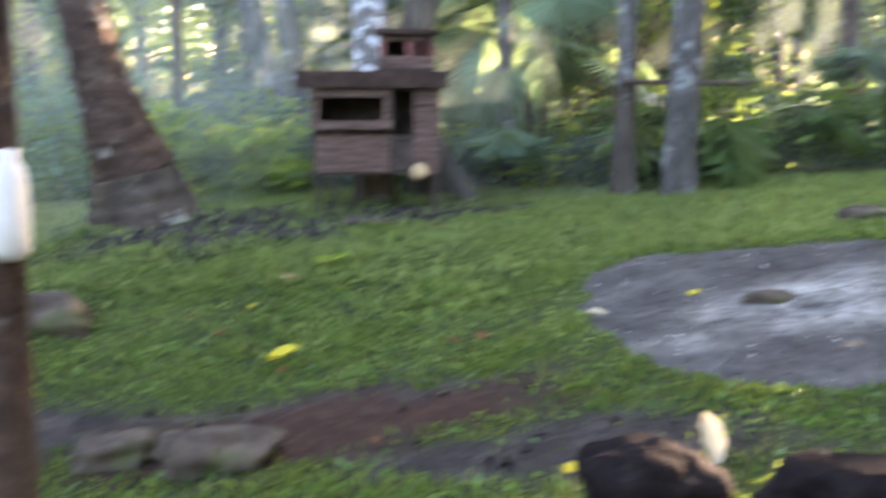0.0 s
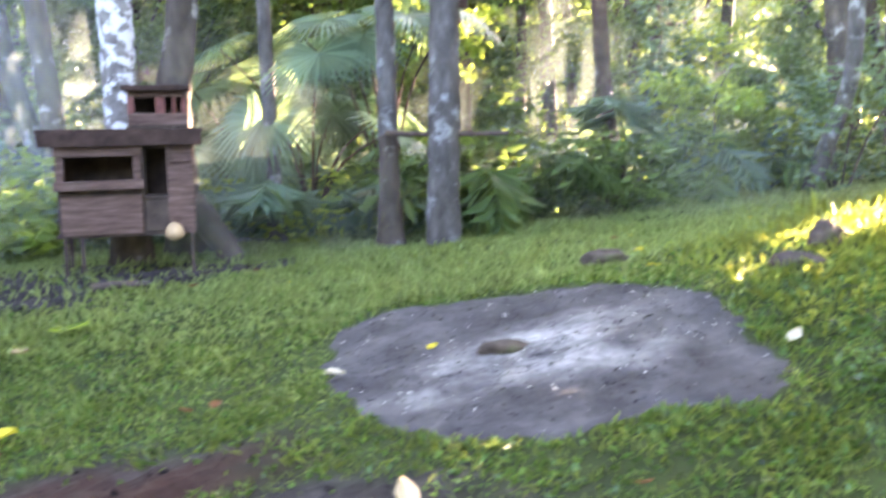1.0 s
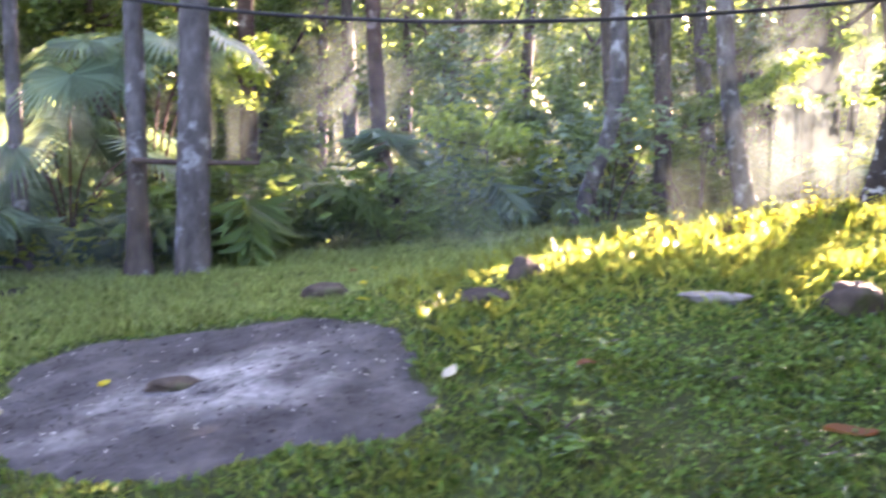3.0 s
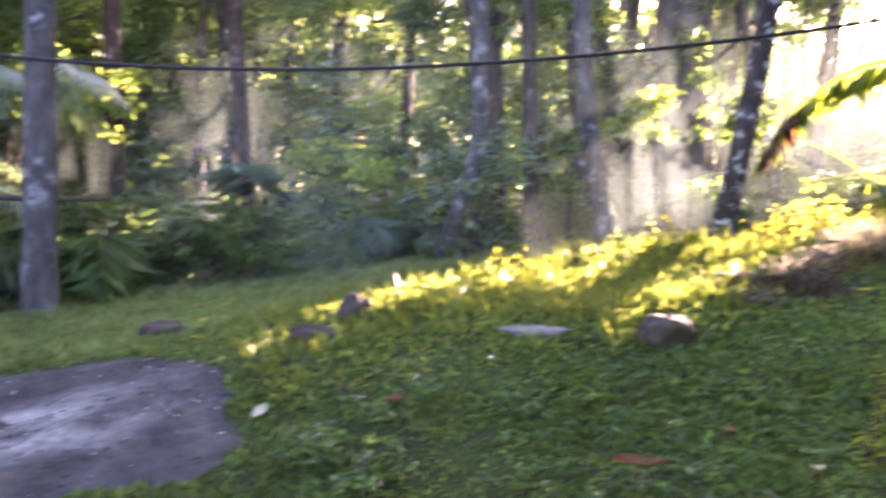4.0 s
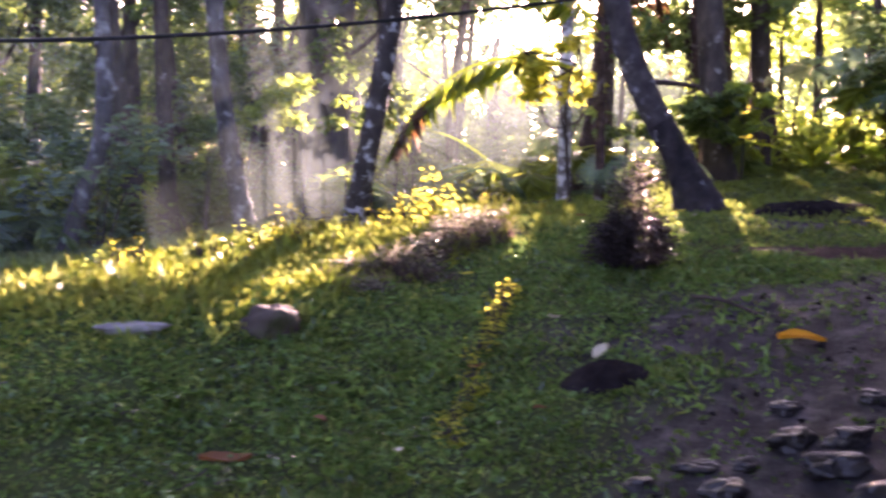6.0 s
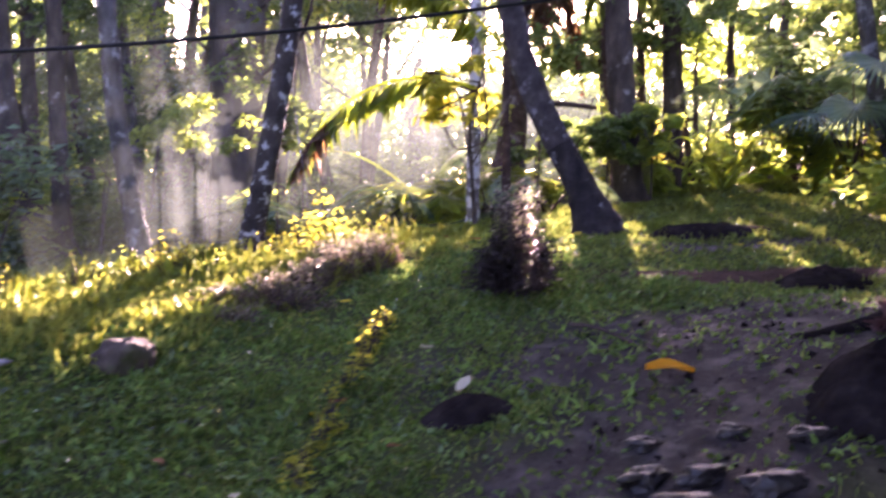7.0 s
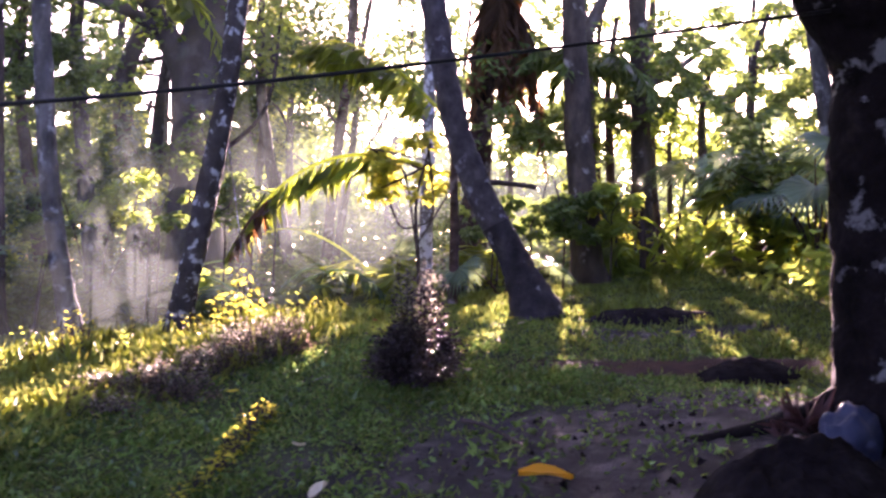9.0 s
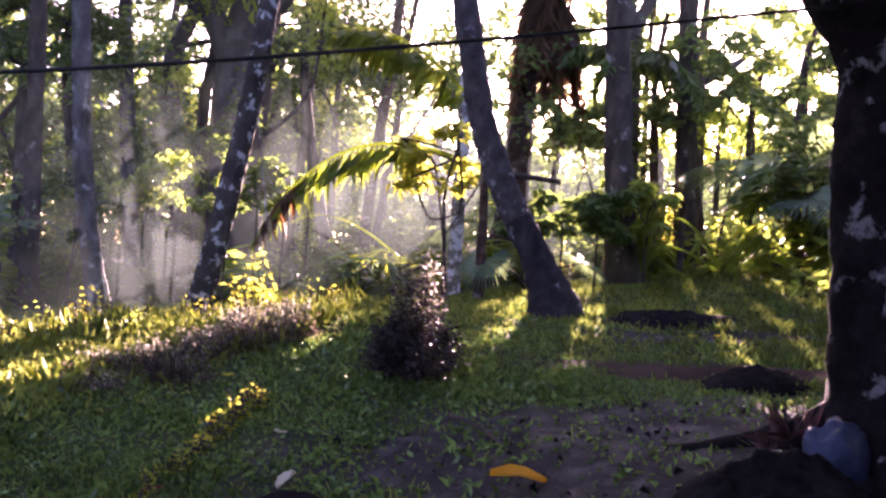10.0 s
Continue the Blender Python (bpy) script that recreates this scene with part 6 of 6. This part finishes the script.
# ---- grass, last ----
def grass():
    rng = np.random.RandomState(21)

    def blades(name, label, n, box, length, width, material, keep_soil, flat, patchy=0.0, stand=None):
        x, y = rng.uniform(box[0], box[1], n), rng.uniform(box[2], box[3], n)
        ok = (rng.rand(n) > soil(x, y) * keep_soil) & ~in_ash(x, y, 0.03) & (rng.rand(n) > red_soil(x, y))
        clump = 0.5 + 0.28 * np.sin(7.1 * x + 2.1 * np.sin(3.3 * y)) + 0.28 * np.sin(6.3 * y + 2.4 * np.sin(4.1 * x)) + 0.2 * np.sin(17 * x + 3 * np.sin(13 * y))
        if length[1] > 0.07 and material in (M_GRASS_SUN, M_WEED_SUN):
            ok &= ~in_beam(x, y, 0.09)
        if stand:
            ok &= rng.rand(n) < patch(x, y, *stand, edge=1.1)
        ok &= rng.rand(n) < np.clip(0.25 + patchy * (clump - 0.25), 0.34, 1) if patchy else True
        x, y = x[ok], y[ok]
        z = land(x, y) + ripple(x, y) - 0.004
        k = len(x)
        tuft = 0.6 + 0.8 * np.clip(0.5 + 0.5 * np.sin(2.3 * x + 2 * np.sin(1.7 * y)) * np.sin(2.9 * y + 1), 0, 1)
        way = np.stack([rng.normal(size=k), rng.normal(size=k), flat * (0.7 + 0.6 * rng.rand(k))], -1)
        L = rng.uniform(*length, k) * tuft
        me = from_arrays(name, *leaf_arrays(np.stack([x, y, z], -1), way, L, rng.uniform(*width, k), rng, 0.2, 0.3), material)
        thing(name, label, "grass", me=me, kind="stuff")

    blades("lawn_grass", "short uneven green grass of the lawn", 165000, (-4.5, 9.0, 2.3, 9.0), (0.025, 0.06), (0.004, 0.008), M_GRASS, 0.96, 1.2, 1.1)
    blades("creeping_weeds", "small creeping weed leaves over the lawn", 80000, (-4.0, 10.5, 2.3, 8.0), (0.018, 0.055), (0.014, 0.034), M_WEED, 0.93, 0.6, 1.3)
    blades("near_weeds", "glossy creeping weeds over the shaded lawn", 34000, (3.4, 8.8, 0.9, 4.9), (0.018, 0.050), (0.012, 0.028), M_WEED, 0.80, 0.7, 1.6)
    blades("far_grass", "longer grass paled for haze at the thicket foot", 70000, (-6, 9.5, 6.3, 12.5), (0.04, 0.10), (0.007, 0.012), M_GRASS_HAZE, 0.8, 1.5)
    blades("right_grass", "grass on the far side of the bare soil", 34000, (9.0, 17, 1.5, 8.0), (0.03, 0.09), (0.006, 0.010), M_GRASS, 0.9, 1.5)
    blades("tall_grass", "tall backlit grass blades on the crest", 2400, (4.8, 9.6, 5.7, 8.3), (0.10, 0.22), (0.004, 0.007), M_GRASS_SUN, 0.5, 1.6, 1.0)
    blades("near_grass", "thin short grass about the path", 26000, (-3.0, 9.0, -2.5, 2.4), (0.025, 0.06), (0.005, 0.009), M_GRASS, 0.95, 1.2)
    blades("crest_grass", "tall sunlit grass along the crest", 30000, (4.4, 11.4, 5.0, 9.6), (0.03, 0.08), (0.006, 0.012), M_GRASS_SUN, 0.5, 1.0, 0, (7.8, 7.2, 3.0, 1.8, 20))
    blades("crest_weeds", "broad sunlit weeds along the crest", 30000, (3.0, 10.4, 4.3, 8.8), (0.03, 0.08), (0.012, 0.028), M_WEED_SUN, 0.5, 1.1, 0, (6.6, 6.4, 3.4, 1.6, 18))
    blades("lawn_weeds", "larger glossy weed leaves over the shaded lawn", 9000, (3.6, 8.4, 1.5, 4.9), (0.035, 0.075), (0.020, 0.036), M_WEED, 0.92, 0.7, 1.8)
    blades("hedge_grass", "thin grass stalks among the dark bushes", 2600, (5.8, 8.6, 4.4, 6.0), (0.08, 0.20), (0.004, 0.008), M_GRASS_SUN, 0.5, 2.2, 0, (7.15, 5.15, 1.35, 0.30, 14))
    blades("bank_grass", "lush bank grass with the sun's yellow in its blades", 22000, (3.0, 8.2, 4.4, 7.6), (0.05, 0.14), (0.006, 0.013), M_GRASS_SUN, 0.5, 1.3, 1.2, (5.7, 5.9, 2.3, 0.95, 14))
    blades("mid_grass", "soft grass beyond the ash, haze put into its colour", 90000, (-6.5, 6.5, 4.6, 10.4), (0.03, 0.07), (0.006, 0.011), M_GRASS_HAZE, 0.95, 1.3, 1.2, (0.2, 7.6, 5.4, 2.2, 4))


grass()


# how thick the smoke hangs, by the bearing from the lawn's middle
SMOKE_AZ = (-44, -32, -20, -8, 0, 10, 20, 28, 36, 44, 52, 60, 70)
SMOKE_AMOUNT = (0.0, 1.7, 1.8, 0.8, 0.35, 0.95, 0.58, 0.33, 0.36, 0.45, 0.90, 0.55, 0.0)

SMOKE_HEIGHT = (1.0, 1.0, 0.9, 0.5, 0.40, 0.65, 0.85, 0.9, 1.0, 1.0, 1.1, 0.9, 0.8)


def smoke():
    """Wood smoke drifting among the trunks in soft, folded veils that thin out upwards."""
    cloud = thing("smoke", "thin drifting wood smoke lit by the low sun", "smoke", kind="stuff")
    for i, (d, high, amount) in enumerate(((9.5, 2.3, 1.5), (11.2, 2.6, 1.8), (13.2, 3.2, 1.3), (15.8, 4.2, 0.9), (20.0, 5.6, 1.0))):
        az, up = np.linspace(-44, 70, 190), np.linspace(0, 1, 30) ** 1.4
        A, U = np.meshgrid(az, up)
        r = d + 0.45 * np.sin(0.23 * A + 1.7 * i) + 0.25 * np.sin(0.61 * A + 2 * U + i) + 0.5 * U * np.sin(0.11 * A + 3 * i)
        X, Y = CENTRE[0] + r * np.sin(np.radians(A)), CENTRE[1] + r * np.cos(np.radians(A))
        Z = land(X, Y) - 0.05 + U * high * 1.9 * np.interp(A, SMOKE_AZ, SMOKE_HEIGHT)
        lawn_side = np.clip((Y - 6.2 - 0.12 * X) / 1.6, 0, 1)
        k = amount * np.interp(A, SMOKE_AZ, SMOKE_AMOUNT) * np.exp(-2.4 * U ** 1.5) * np.clip((1 - U) / 0.4, 0, 1) * lawn_side * np.clip(U / 0.05, 0.15, 1)
        n, m = len(az), len(up)
        a, b = np.meshgrid(np.arange(m - 1), np.arange(n - 1), indexing="ij")
        f = np.stack([a * n + b, a * n + b + 1, (a + 1) * n + b + 1, (a + 1) * n + b], -1).reshape(-1, 4)
        me = from_arrays("smoke_veil", np.stack([X, Y, Z], -1).reshape(-1, 3), f, M_SMOKE, True)
        colour_layer(me, np.stack([k, k, k, 1 + 0 * k], -1))
        tagged(part("smoke_veil", me, cloud), kind="stuff")


smoke()
